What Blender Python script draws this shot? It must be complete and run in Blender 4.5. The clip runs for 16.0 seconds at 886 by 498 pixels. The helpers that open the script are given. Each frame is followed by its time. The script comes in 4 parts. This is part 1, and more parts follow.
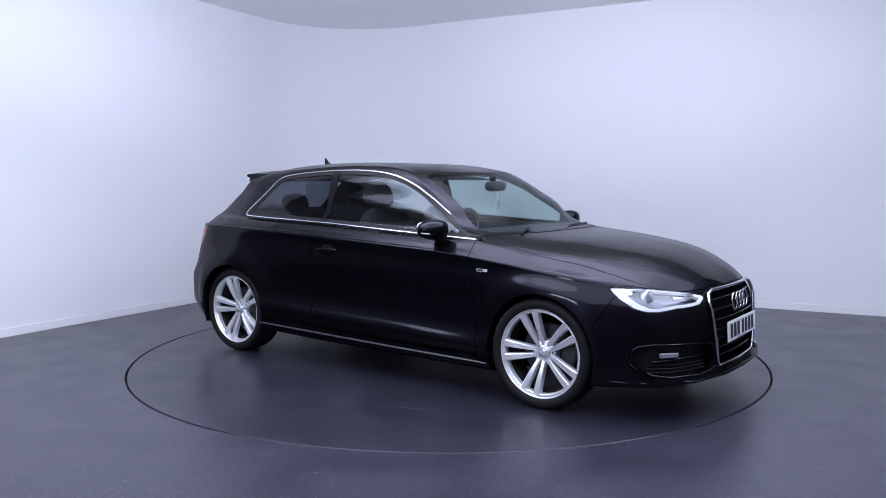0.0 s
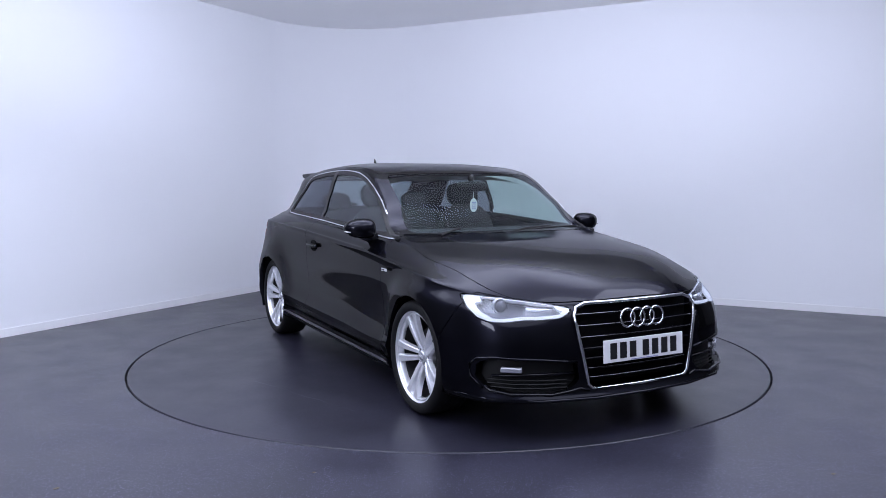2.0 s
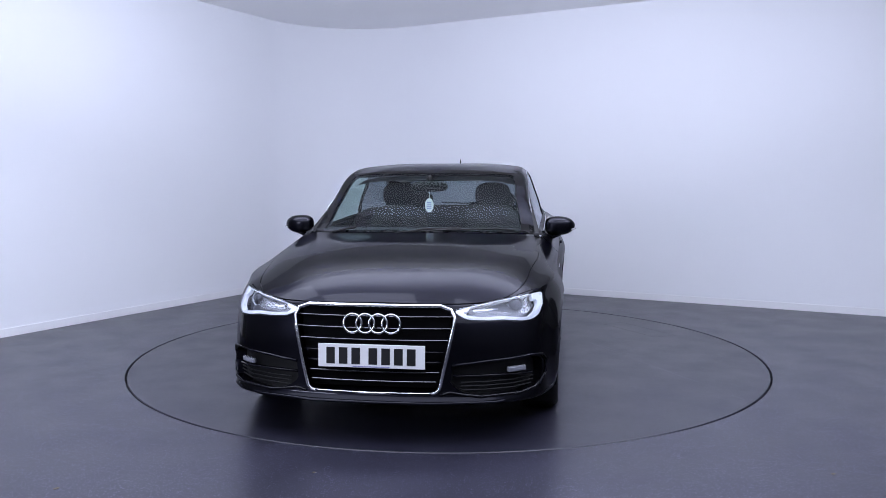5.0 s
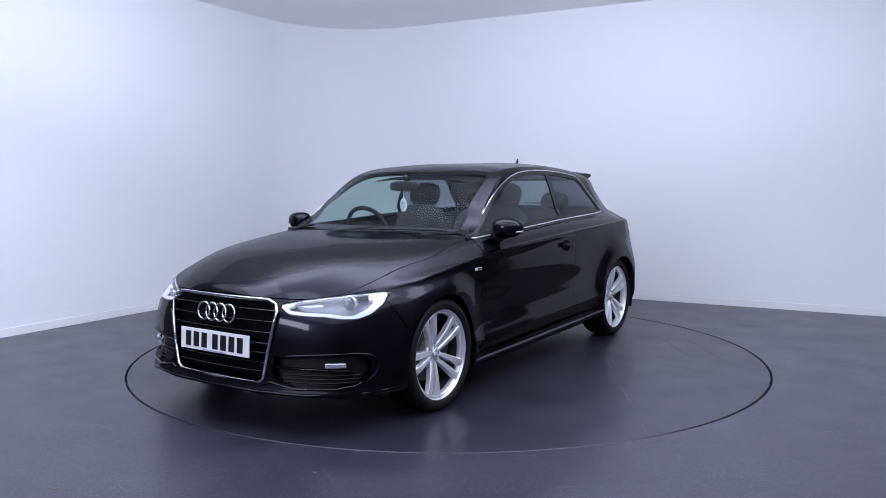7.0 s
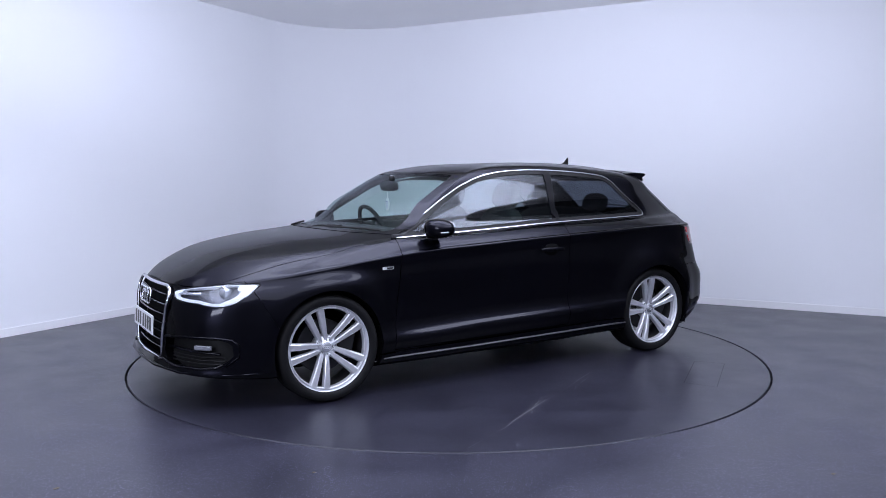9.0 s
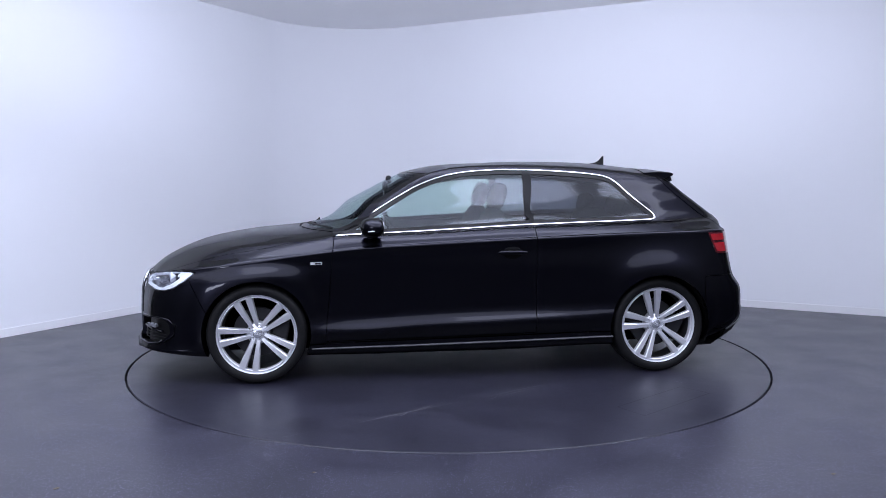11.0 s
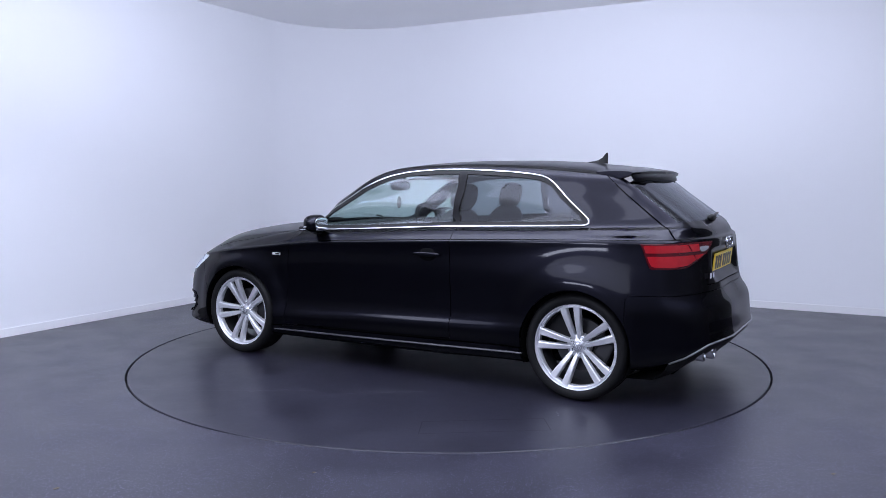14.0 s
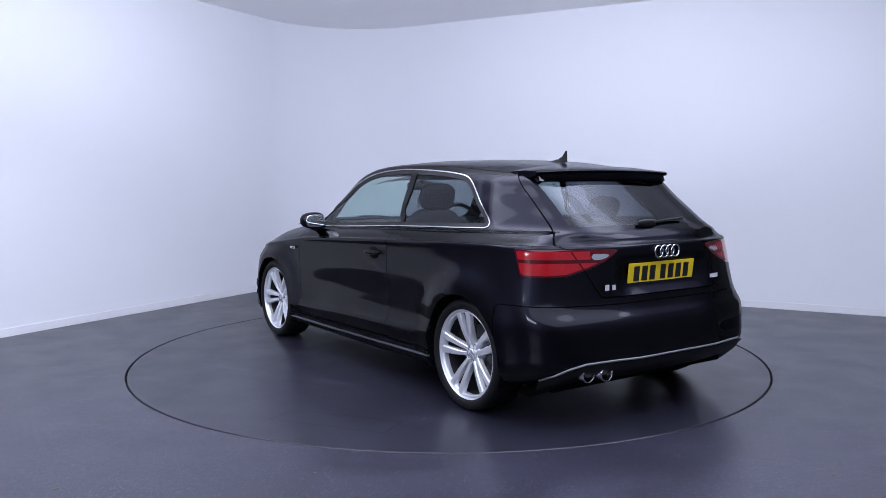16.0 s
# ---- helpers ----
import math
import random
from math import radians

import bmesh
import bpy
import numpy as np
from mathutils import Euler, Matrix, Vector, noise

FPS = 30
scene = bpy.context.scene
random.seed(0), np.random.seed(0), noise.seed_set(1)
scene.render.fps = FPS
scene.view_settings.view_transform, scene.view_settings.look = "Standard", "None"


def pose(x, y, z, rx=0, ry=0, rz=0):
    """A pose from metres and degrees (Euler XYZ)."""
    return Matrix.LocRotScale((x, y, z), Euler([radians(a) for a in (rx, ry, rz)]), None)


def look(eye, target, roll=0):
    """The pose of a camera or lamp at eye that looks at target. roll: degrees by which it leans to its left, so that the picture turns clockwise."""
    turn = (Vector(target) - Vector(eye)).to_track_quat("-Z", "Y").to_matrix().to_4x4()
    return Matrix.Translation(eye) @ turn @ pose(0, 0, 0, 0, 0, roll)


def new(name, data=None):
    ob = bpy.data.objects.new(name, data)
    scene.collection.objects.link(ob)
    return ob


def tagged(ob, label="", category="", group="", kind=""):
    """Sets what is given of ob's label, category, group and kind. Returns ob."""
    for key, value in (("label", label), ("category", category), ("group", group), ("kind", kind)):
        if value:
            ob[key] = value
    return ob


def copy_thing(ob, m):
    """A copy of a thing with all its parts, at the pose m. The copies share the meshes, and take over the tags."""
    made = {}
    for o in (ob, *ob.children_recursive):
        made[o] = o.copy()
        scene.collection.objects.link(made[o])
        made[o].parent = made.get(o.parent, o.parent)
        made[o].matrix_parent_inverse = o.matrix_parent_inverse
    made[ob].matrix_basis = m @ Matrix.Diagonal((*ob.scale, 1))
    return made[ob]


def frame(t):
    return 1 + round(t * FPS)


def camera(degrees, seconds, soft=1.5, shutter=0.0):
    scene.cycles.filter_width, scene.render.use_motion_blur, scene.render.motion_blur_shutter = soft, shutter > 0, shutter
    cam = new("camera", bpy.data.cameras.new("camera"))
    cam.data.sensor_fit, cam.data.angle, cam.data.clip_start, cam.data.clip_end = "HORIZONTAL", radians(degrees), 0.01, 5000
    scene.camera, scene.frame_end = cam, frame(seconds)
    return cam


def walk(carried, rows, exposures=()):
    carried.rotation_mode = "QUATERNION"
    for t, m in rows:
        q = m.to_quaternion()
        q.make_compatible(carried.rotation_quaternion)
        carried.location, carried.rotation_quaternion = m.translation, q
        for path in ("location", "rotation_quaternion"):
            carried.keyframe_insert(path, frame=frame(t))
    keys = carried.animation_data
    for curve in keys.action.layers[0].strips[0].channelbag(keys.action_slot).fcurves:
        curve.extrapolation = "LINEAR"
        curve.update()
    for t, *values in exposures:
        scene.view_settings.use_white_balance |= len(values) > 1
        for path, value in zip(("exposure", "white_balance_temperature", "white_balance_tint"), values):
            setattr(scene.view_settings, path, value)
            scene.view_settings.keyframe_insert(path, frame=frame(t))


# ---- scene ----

# ---------------------------------------------------------------- camera
EYE = (0.0, -5.852, 1.271)
cam = camera(58.06, 16.0, soft=0.85)
AIM = look(EYE, (-0.0599, 4.110, 0.4045), -0.09)
walk(cam, [(0.0, AIM), (16.0, AIM)])

YAW0, RATE = 323.86, -12.433          # the turntable's turn in degrees, and degrees a second
CAR_X, CAR_Y = -0.003, -0.058         # the car's middle, off the turntable's axis

# ---------------------------------------------------------------- world and lights
world = bpy.data.worlds.new("world")
scene.world = world
world.use_nodes = True
world.node_tree.nodes["Background"].inputs[0].default_value = (0.55, 0.6, 0.75, 1)
world.node_tree.nodes["Background"].inputs[1].default_value = 0.05

ROOM_C = Vector((-1.504, 4.47, 0))            # corner of the two white walls
DIR_A = Vector((0.8818, -0.4716, 0))          # along the wall behind the car
DIR_B = Vector((-0.4716, -0.8818, 0))         # along the side wall, towards the camera
CEIL = 3.10


def room(a, b, z=0.0):
    return ROOM_C + DIR_A * a + DIR_B * b + Vector((0, 0, z))


def area(name, at, to, sx, sy, power, color):
    d = bpy.data.lights.new(name, "AREA")
    d.shape, d.size, d.size_y, d.energy, d.color = "RECTANGLE", sx, sy, power, color
    o = new(name, d)
    o.matrix_world = look(at, to)
    return o


COOL = (0.745, 0.795, 1.0)
area("ceiling_light_lamp", (0.0, -3.9, CEIL - 0.04), (0.0, -3.9, 0), 8.0, 7.0, 335, COOL)
# brighter tube-lamp panels set in the ceiling round the turntable
for px, py, power in ((-2.8, -1.3, 20), (3.2, -1.7, 30), (-1.2, -2.6, 20), (1.4, -2.9, 20)):
    area("ceiling_panel_lamp", (px, py, CEIL - 0.06), (px, py, 0), 1.5, 1.2, power, COOL)
# unseen upward fill lamps, added beside and above the turntable to brighten the ceiling
area("ceiling_fill_lamp_a", (-2.9, -1.6, 1.85), (-2.6, -1.0, 5.6), 1.2, 1.2, 8, COOL)
area("ceiling_fill_lamp_b", (3.4, -1.4, 1.85), (3.1, -0.9, 5.6), 1.2, 1.2, 16, COOL)
area("ceiling_fill_lamp_c", (0.0, -0.65, 2.45), (0.0, 0.25, 4.2), 4.6, 1.0, 168, COOL)
area("softbox_lamp", (-3.7, -5.4, 1.75), (0.0, 0.0, 0.7), 1.8, 0.55, 58, COOL)


# ---------------------------------------------------------------- materials
def mat(name, color=(0.5, 0.5, 0.5), rough=0.5, metal=0.0, spec=0.5, coat=0.0, coat_rough=0.03, vary=0.0, scale=8.0, bump=0.0, bump_scale=60.0, rough_vary=0.0):
    m = bpy.data.materials.new(name)
    m.use_nodes = True
    nt = m.node_tree
    b = nt.nodes["Principled BSDF"]
    b.inputs["Base Color"].default_value = (*color, 1)
    b.inputs["Roughness"].default_value = rough
    b.inputs["Metallic"].default_value = metal
    b.inputs["Specular IOR Level"].default_value = spec
    b.inputs["Coat Weight"].default_value = coat
    b.inputs["Coat Roughness"].default_value = coat_rough
    if vary or bump or rough_vary:
        tc = nt.nodes.new("ShaderNodeTexCoord")
        n1 = nt.nodes.new("ShaderNodeTexNoise")
        n1.inputs["Scale"].default_value, n1.inputs["Detail"].default_value = scale, 6
        nt.links.new(tc.outputs["Object"], n1.inputs["Vector"])
        n2 = nt.nodes.new("ShaderNodeTexNoise")
        n2.inputs["Scale"].default_value, n2.inputs["Detail"].default_value = bump_scale, 4
        nt.links.new(tc.outputs["Object"], n2.inputs["Vector"])
        if vary:
            both = nt.nodes.new("ShaderNodeMath")
            both.operation = "ADD"
            nt.links.new(n1.outputs["Fac"], both.inputs[0])
            nt.links.new(n2.outputs["Fac"], both.inputs[1])
            r = nt.nodes.new("ShaderNodeMapRange")
            r.inputs["From Min"].default_value, r.inputs["From Max"].default_value = 0.6, 1.4
            r.inputs["To Min"].default_value, r.inputs["To Max"].default_value = 1 - vary, 1 + vary
            nt.links.new(both.outputs[0], r.inputs["Value"])
            h = nt.nodes.new("ShaderNodeVectorMath")
            h.operation = "SCALE"
            h.inputs[0].default_value = color
            nt.links.new(r.outputs["Result"], h.inputs["Scale"])
            nt.links.new(h.outputs["Vector"], b.inputs["Base Color"])
        if rough_vary:
            r2 = nt.nodes.new("ShaderNodeMapRange")
            r2.inputs["From Min"].default_value, r2.inputs["From Max"].default_value = 0.3, 0.7
            r2.inputs["To Min"].default_value, r2.inputs["To Max"].default_value = rough - rough_vary, rough + rough_vary
            nt.links.new(n1.outputs["Fac"], r2.inputs["Value"])
            nt.links.new(r2.outputs["Result"], b.inputs["Roughness"])
        if bump:
            bp = nt.nodes.new("ShaderNodeBump")
            bp.inputs["Strength"].default_value, bp.inputs["Distance"].default_value = bump, 0.002
            nt.links.new(n2.outputs["Fac"], bp.inputs["Height"])
            nt.links.new(bp.outputs["Normal"], b.inputs["Normal"])
    return m


M_COAT_IOR = 1.40


def glass(name, tint, gloss=(0.9, 0.93, 1.0), facing=0.068, grazing=0.80):
    m = bpy.data.materials.new(name)
    m.use_nodes = True
    nt = m.node_tree
    nt.nodes.remove(nt.nodes["Principled BSDF"])
    t = nt.nodes.new("ShaderNodeBsdfTransparent")
    t.inputs["Color"].default_value = (*tint, 1)
    g = nt.nodes.new("ShaderNodeBsdfGlossy")
    g.inputs["Color"].default_value, g.inputs["Roughness"].default_value = (*gloss, 1), 0.0
    lw = nt.nodes.new("ShaderNodeLayerWeight")
    lw.inputs["Blend"].default_value = 0.5
    pw = nt.nodes.new("ShaderNodeMath")
    pw.operation = "POWER"
    pw.inputs[1].default_value = 5.0
    nt.links.new(lw.outputs["Facing"], pw.inputs[0])
    f = nt.nodes.new("ShaderNodeMath")
    f.operation = "MULTIPLY_ADD"
    f.inputs[1].default_value, f.inputs[2].default_value = grazing, facing
    nt.links.new(pw.outputs[0], f.inputs[0])
    mx = nt.nodes.new("ShaderNodeMixShader")
    nt.links.new(f.outputs[0], mx.inputs[0])
    nt.links.new(t.outputs[0], mx.inputs[1])
    nt.links.new(g.outputs[0], mx.inputs[2])
    nt.links.new(mx.outputs[0], nt.nodes["Material Output"].inputs["Surface"])
    return m


def floor_mat(name, base, speck, amount):
    """Dark vinyl floor: worn sheen, light flecks of two sizes that gather in patches, faint smears."""
    m = mat(name, base, 0.33, vary=0.5, scale=3.2, rough_vary=0.045, bump_scale=30)
    nt = m.node_tree
    b = nt.nodes["Principled BSDF"]
    tc = nt.nodes.new("ShaderNodeTexCoord")

    def node(kind, **sockets):
        n = nt.nodes.new(kind)
        for k, v in sockets.items():
            n.inputs[k].default_value = v
        return n

    def fleck(scale, size, seed):
        mp = node("ShaderNodeMapping", Location=(seed, seed * 0.7, 0))
        nt.links.new(tc.outputs["Object"], mp.inputs["Vector"])
        v = node("ShaderNodeTexVoronoi", Scale=scale)
        nt.links.new(mp.outputs["Vector"], v.inputs["Vector"])
        r = node("ShaderNodeMapRange", **{"From Min": size, "From Max": size * 0.5})
        nt.links.new(v.outputs["Distance"], r.inputs["Value"])
        sep = nt.nodes.new("ShaderNodeSeparateColor")
        nt.links.new(v.outputs["Color"], sep.inputs["Color"])
        k = nt.nodes.new("ShaderNodeMath")
        k.operation = "MULTIPLY"
        nt.links.new(r.outputs["Result"], k.inputs[0])
        nt.links.new(sep.outputs["Red"], k.inputs[1])
        return k

    f1, f2 = fleck(70, 0.26, 3.0), fleck(130, 0.34, 8.0)
    add = nt.nodes.new("ShaderNodeMath")
    add.operation = "ADD"
    nt.links.new(f1.outputs[0], add.inputs[0])
    nt.links.new(f2.outputs[0], add.inputs[1])
    big = node("ShaderNodeTexNoise", Scale=1.6, Detail=5.0, Roughness=0.6, Distortion=0.8)
    nt.links.new(tc.outputs["Object"], big.inputs["Vector"])
    ramp = node("ShaderNodeMapRange", **{"From Min": 0.30, "From Max": 0.70, "To Min": 0.45, "To Max": 1.0})
    nt.links.new(big.outputs["Fac"], ramp.inputs["Value"])
    mul = nt.nodes.new("ShaderNodeMath")
    mul.operation = "MULTIPLY"
    nt.links.new(add.outputs[0], mul.inputs[0])
    nt.links.new(ramp.outputs["Result"], mul.inputs[1])
    sc = nt.nodes.new("ShaderNodeMath")
    sc.operation = "MULTIPLY"
    sc.use_clamp = True
    sc.inputs[1].default_value = amount
    nt.links.new(mul.outputs[0], sc.inputs[0])
    mix = nt.nodes.new("ShaderNodeMix")
    mix.data_type = "RGBA"
    old = b.inputs["Base Color"].links[0].from_socket
    nt.links.new(sc.outputs[0], mix.inputs["Factor"])
    nt.links.new(old, mix.inputs["A"])
    mix.inputs["B"].default_value = (*speck, 1)
    nt.links.new(mix.outputs["Result"], b.inputs["Base Color"])
    return m


M_FLOOR = floor_mat("dark_vinyl", (0.0175, 0.0172, 0.0285), (0.18, 0.18, 0.27), 1.6)
M_TABLE = floor_mat("dark_vinyl_turntable", (0.0170, 0.0168, 0.0275), (0.10, 0.10, 0.15), 0.5)
M_WALL = mat("white_wall_paint", (0.80, 0.81, 0.84), 0.7, vary=0.015, scale=0.7, bump=0.05, bump_scale=180)
M_CEIL = mat("white_ceiling_paint", (0.92, 0.92, 0.93), 0.8, vary=0.015, scale=0.9)
M_SKIRT = mat("white_gloss_skirting", (0.80, 0.80, 0.82), 0.3, vary=0.03, scale=3)
M_DARKWALL = mat("grey_wall_paint", (0.12, 0.12, 0.13), 0.8, vary=0.1, scale=1.2)
M_PIT = mat("black_rubber_seal", (0.008, 0.008, 0.009), 0.8)
M_MARK = mat("worn_scratch", (0.13, 0.13, 0.15), 0.45)
M_SEAM = mat("seam_black", (0.013, 0.013, 0.016), 0.45)
M_LEDGE_LIT = mat("satin_black_sill_lit", (0.045, 0.045, 0.055), 0.32)
M_PAINT = mat("black_metallic_paint", (0.0110, 0.0110, 0.0170), 0.37, metal=1.0, coat=0.55, coat_rough=0.07, vary=0.25, scale=900, bump_scale=1500)
M_PAINT.node_tree.nodes["Principled BSDF"].inputs["Coat IOR"].default_value = M_COAT_IOR
M_PAINT.node_tree.nodes["Principled BSDF"].inputs["Specular Tint"].default_value = (0.22, 0.22, 0.30, 1)
M_LINER = mat("black_underbody", (0.004, 0.004, 0.005), 0.9, spec=0.1)
M_PLASTIC = mat("black_textured_plastic", (0.007, 0.007, 0.008), 0.5, spec=0.3, bump=0.25, bump_scale=500)
M_GLOSSBLK = mat("gloss_black_trim", (0.006, 0.006, 0.009), 0.10, spec=0.35)
M_PILLAR = mat("black_pillar_film", (0.005, 0.005, 0.007), 0.28, spec=0.18)
M_CHROME = mat("polished_aluminium_trim", (0.66, 0.67, 0.70), 0.18, metal=1.0)
M_ALLOY = mat("silver_alloy", (0.86, 0.87, 0.91), 0.30, metal=0.62, vary=0.04, scale=30, coat=0.4)
M_DISC_AND_SHADE = mat("brake_steel_and_barrel_shade", (0.07, 0.07, 0.075), 0.45, metal=0.8)
M_TYRE = mat("tyre_rubber", (0.007, 0.007, 0.008), 0.62, spec=0.25, bump=0.3, bump_scale=120, vary=0.2, scale=20)
M_GLASS = glass("green_tinted_window_glass", (0.66, 0.80, 0.76))
M_SCREEN = glass("windscreen_glass", (0.66, 0.76, 0.74), facing=0.014, grazing=0.45)
M_PRIV = glass("dark_privacy_glass", (0.29, 0.32, 0.36), facing=0.040, grazing=0.6)
M_LENS = glass("clear_lamp_lens", (0.92, 0.94, 0.97))
M_SEAT = mat("charcoal_seat_cloth", (0.018, 0.018, 0.021), 0.85, bump=0.15, bump_scale=300, vary=0.15, scale=25)
M_DASH = mat("dark_dashboard_plastic", (0.022, 0.022, 0.025), 0.7, spec=0.25, vary=0.1, scale=30)
M_RED = mat("red_tail_lens", (0.34, 0.010, 0.016), 0.10, coat=1.0, vary=0.1, scale=40)
M_REDDARK = mat("dark_red_lens", (0.075, 0.004, 0.008), 0.10, coat=0.6)
M_WHITEPL = mat("white_reflective_plate", (0.82, 0.83, 0.85), 0.35)
M_YELLOWPL = mat("yellow_reflective_plate", (0.80, 0.58, 0.02), 0.35)
M_INK = mat("black_plate_ink", (0.01, 0.01, 0.012), 0.4)
M_LAMPBOWL = mat("satin_lamp_reflector", (0.62, 0.64, 0.70), 0.25, metal=0.7)
M_LAMPDARK = mat("dark_lamp_housing", (0.11, 0.11, 0.13), 0.25, metal=0.5)
M_DRL = mat("white_light_guide", (0.88, 0.90, 0.94), 0.2)
M_CARD = mat("white_card", (0.80, 0.82, 0.80), 0.6)
M_CHROMEDK = mat("dark_chrome", (0.35, 0.36, 0.38), 0.15, metal=1.0)
M_MIRROR = mat("mirror_glass", (0.85, 0.88, 0.9), 0.02, metal=1.0)
M_SATIN = mat("satin_grey_trim", (0.20, 0.205, 0.22), 0.4, metal=0.3)
M_BADGE = mat("bright_badge", (0.74, 0.75, 0.78), 0.35, metal=0.25)
M_BLUE = mat("reflector_blue", (0.30, 0.32, 0.55), 0.2)


# ---------------------------------------------------------------- mesh helpers
def part(name, verts, faces, material, parent=None, label="", smooth=False):
    me = bpy.data.meshes.new(name)
    me.from_pydata([tuple(map(float, v)) for v in verts], [], [list(map(int, f)) for f in faces])
    me.materials.append(material)
    if smooth:
        me.polygons.foreach_set("use_smooth", [True] * len(me.polygons))
    me.update()
    ob = new(name, me)
    if parent is not None:
        ob.parent = parent
    if label:
        ob["label"] = label
    return ob


def from_bm(name, bm, material, parent=None, label="", smooth=False):
    bmesh.ops.recalc_face_normals(bm, faces=bm.faces[:])
    vs = [v.co[:] for v in bm.verts]
    bm.verts.index_update()
    fs = [[v.index for v in f.verts] for f in bm.faces]
    bm.free()
    return part(name, vs, fs, material, parent, label, smooth)


def block(size, at=(0, 0, 0), bevel=0.01, segs=2, turn=None, taper=None):
    """A bevelled block; taper scales its top."""
    bm = bmesh.new()
    bmesh.ops.create_cube(bm, size=1.0)
    for v in bm.verts:
        k = taper if taper and v.co.z > 0 else 1.0
        v.co = Vector((v.co.x * size[0] * k, v.co.y * size[1] * k, v.co.z * size[2]))
    if bevel:
        bmesh.ops.bevel(bm, geom=bm.edges[:], offset=bevel, segments=segs, profile=0.5, affect="EDGES")
    m = Matrix.Translation(at) @ (turn if turn else Matrix())
    bmesh.ops.transform(bm, matrix=m, verts=bm.verts[:])
    return bm


def lobe(radii, at=(0, 0, 0), power=2.5, nu=20, nv=12, turn=None):
    """A superellipsoid, for padded and moulded shapes."""
    vs, fs = [], []
    sg = lambda a: math.copysign(abs(a) ** (2 / power), a)
    m = Matrix.Translation(at) @ (turn if turn else Matrix())
    for j in range(nv + 1):
        ph = math.pi * (j / nv - 0.5)
        for i in range(nu):
            th = 2 * math.pi * i / nu
            p = Vector((radii[0] * sg(math.cos(ph)) * sg(math.cos(th)), radii[1] * sg(math.cos(ph)) * sg(math.sin(th)), radii[2] * sg(math.sin(ph))))
            vs.append((m @ p)[:])
    for j in range(nv):
        for i in range(nu):
            a, b = j * nu + i, j * nu + (i + 1) % nu
            fs.append([a, b, b + nu, a + nu])
    return vs, fs


def tube(points, r, closed=False, n=8, flat=1.0, axis=None):
    """A round bar swept along points."""
    pts = [Vector(p) for p in points]
    vs, fs, k = [], [], len(pts)
    ref = Vector(axis) if axis else Vector((0, 0, 1))
    for i, p in enumerate(pts):
        a = pts[i - 1] if i or closed else p
        b = pts[(i + 1) % k] if i < k - 1 or closed else p
        d = (b - a).normalized()
        s = d.cross(ref)
        s = s.normalized() if s.length > 1e-4 else d.orthogonal().normalized()
        t = s.cross(d).normalized()
        for j in range(n):
            q = 2 * math.pi * j / n
            vs.append((p + s * (r * math.cos(q)) + t * (r * flat * math.sin(q)))[:])
    for i in range(k if closed else k - 1):
        for j in range(n):
            a, b = i * n + j, i * n + (j + 1) % n
            c, d2 = ((i + 1) % k) * n + (j + 1) % n, ((i + 1) % k) * n + j
            fs.append([a, b, c, d2])
    if not closed:
        fs.append(list(range(n - 1, -1, -1)))
        fs.append([(k - 1) * n + j for j in range(n)])
    return vs, fs


def lathe(profile, n=48, cap=False):
    """Profile of (radius, y) turned round the y axis."""
    vs, fs = [], []
    for r, y in profile:
        for i in range(n):
            a = 2 * math.pi * i / n
            vs.append((r * math.cos(a), y, r * math.sin(a)))
    for j in range(len(profile) - 1):
        for i in range(n):
            a, b = j * n + i, j * n + (i + 1) % n
            fs.append([a, a + n, b + n, b])
    if cap:
        fs.append([(len(profile) - 1) * n + i for i in range(n)][::-1])
    return vs, fs


def joined(*pieces):
    vs, fs = [], []
    for v, f in pieces:
        k = len(vs)
        vs += list(v)
        fs += [[i + k for i in q] for q in f]
    return vs, fs


def plate_poly(poly, place, thick):
    """A flat shape given in two coordinates; place maps (a, b, depth) to space."""
    n = len(poly)
    vs = [place(a, b, 0.0) for a, b in poly] + [place(a, b, thick) for a, b in poly]
    fs = [list(range(n))[::-1], list(range(n, 2 * n))] + [[i, (i + 1) % n, n + (i + 1) % n, n + i] for i in range(n)]
    return vs, fs


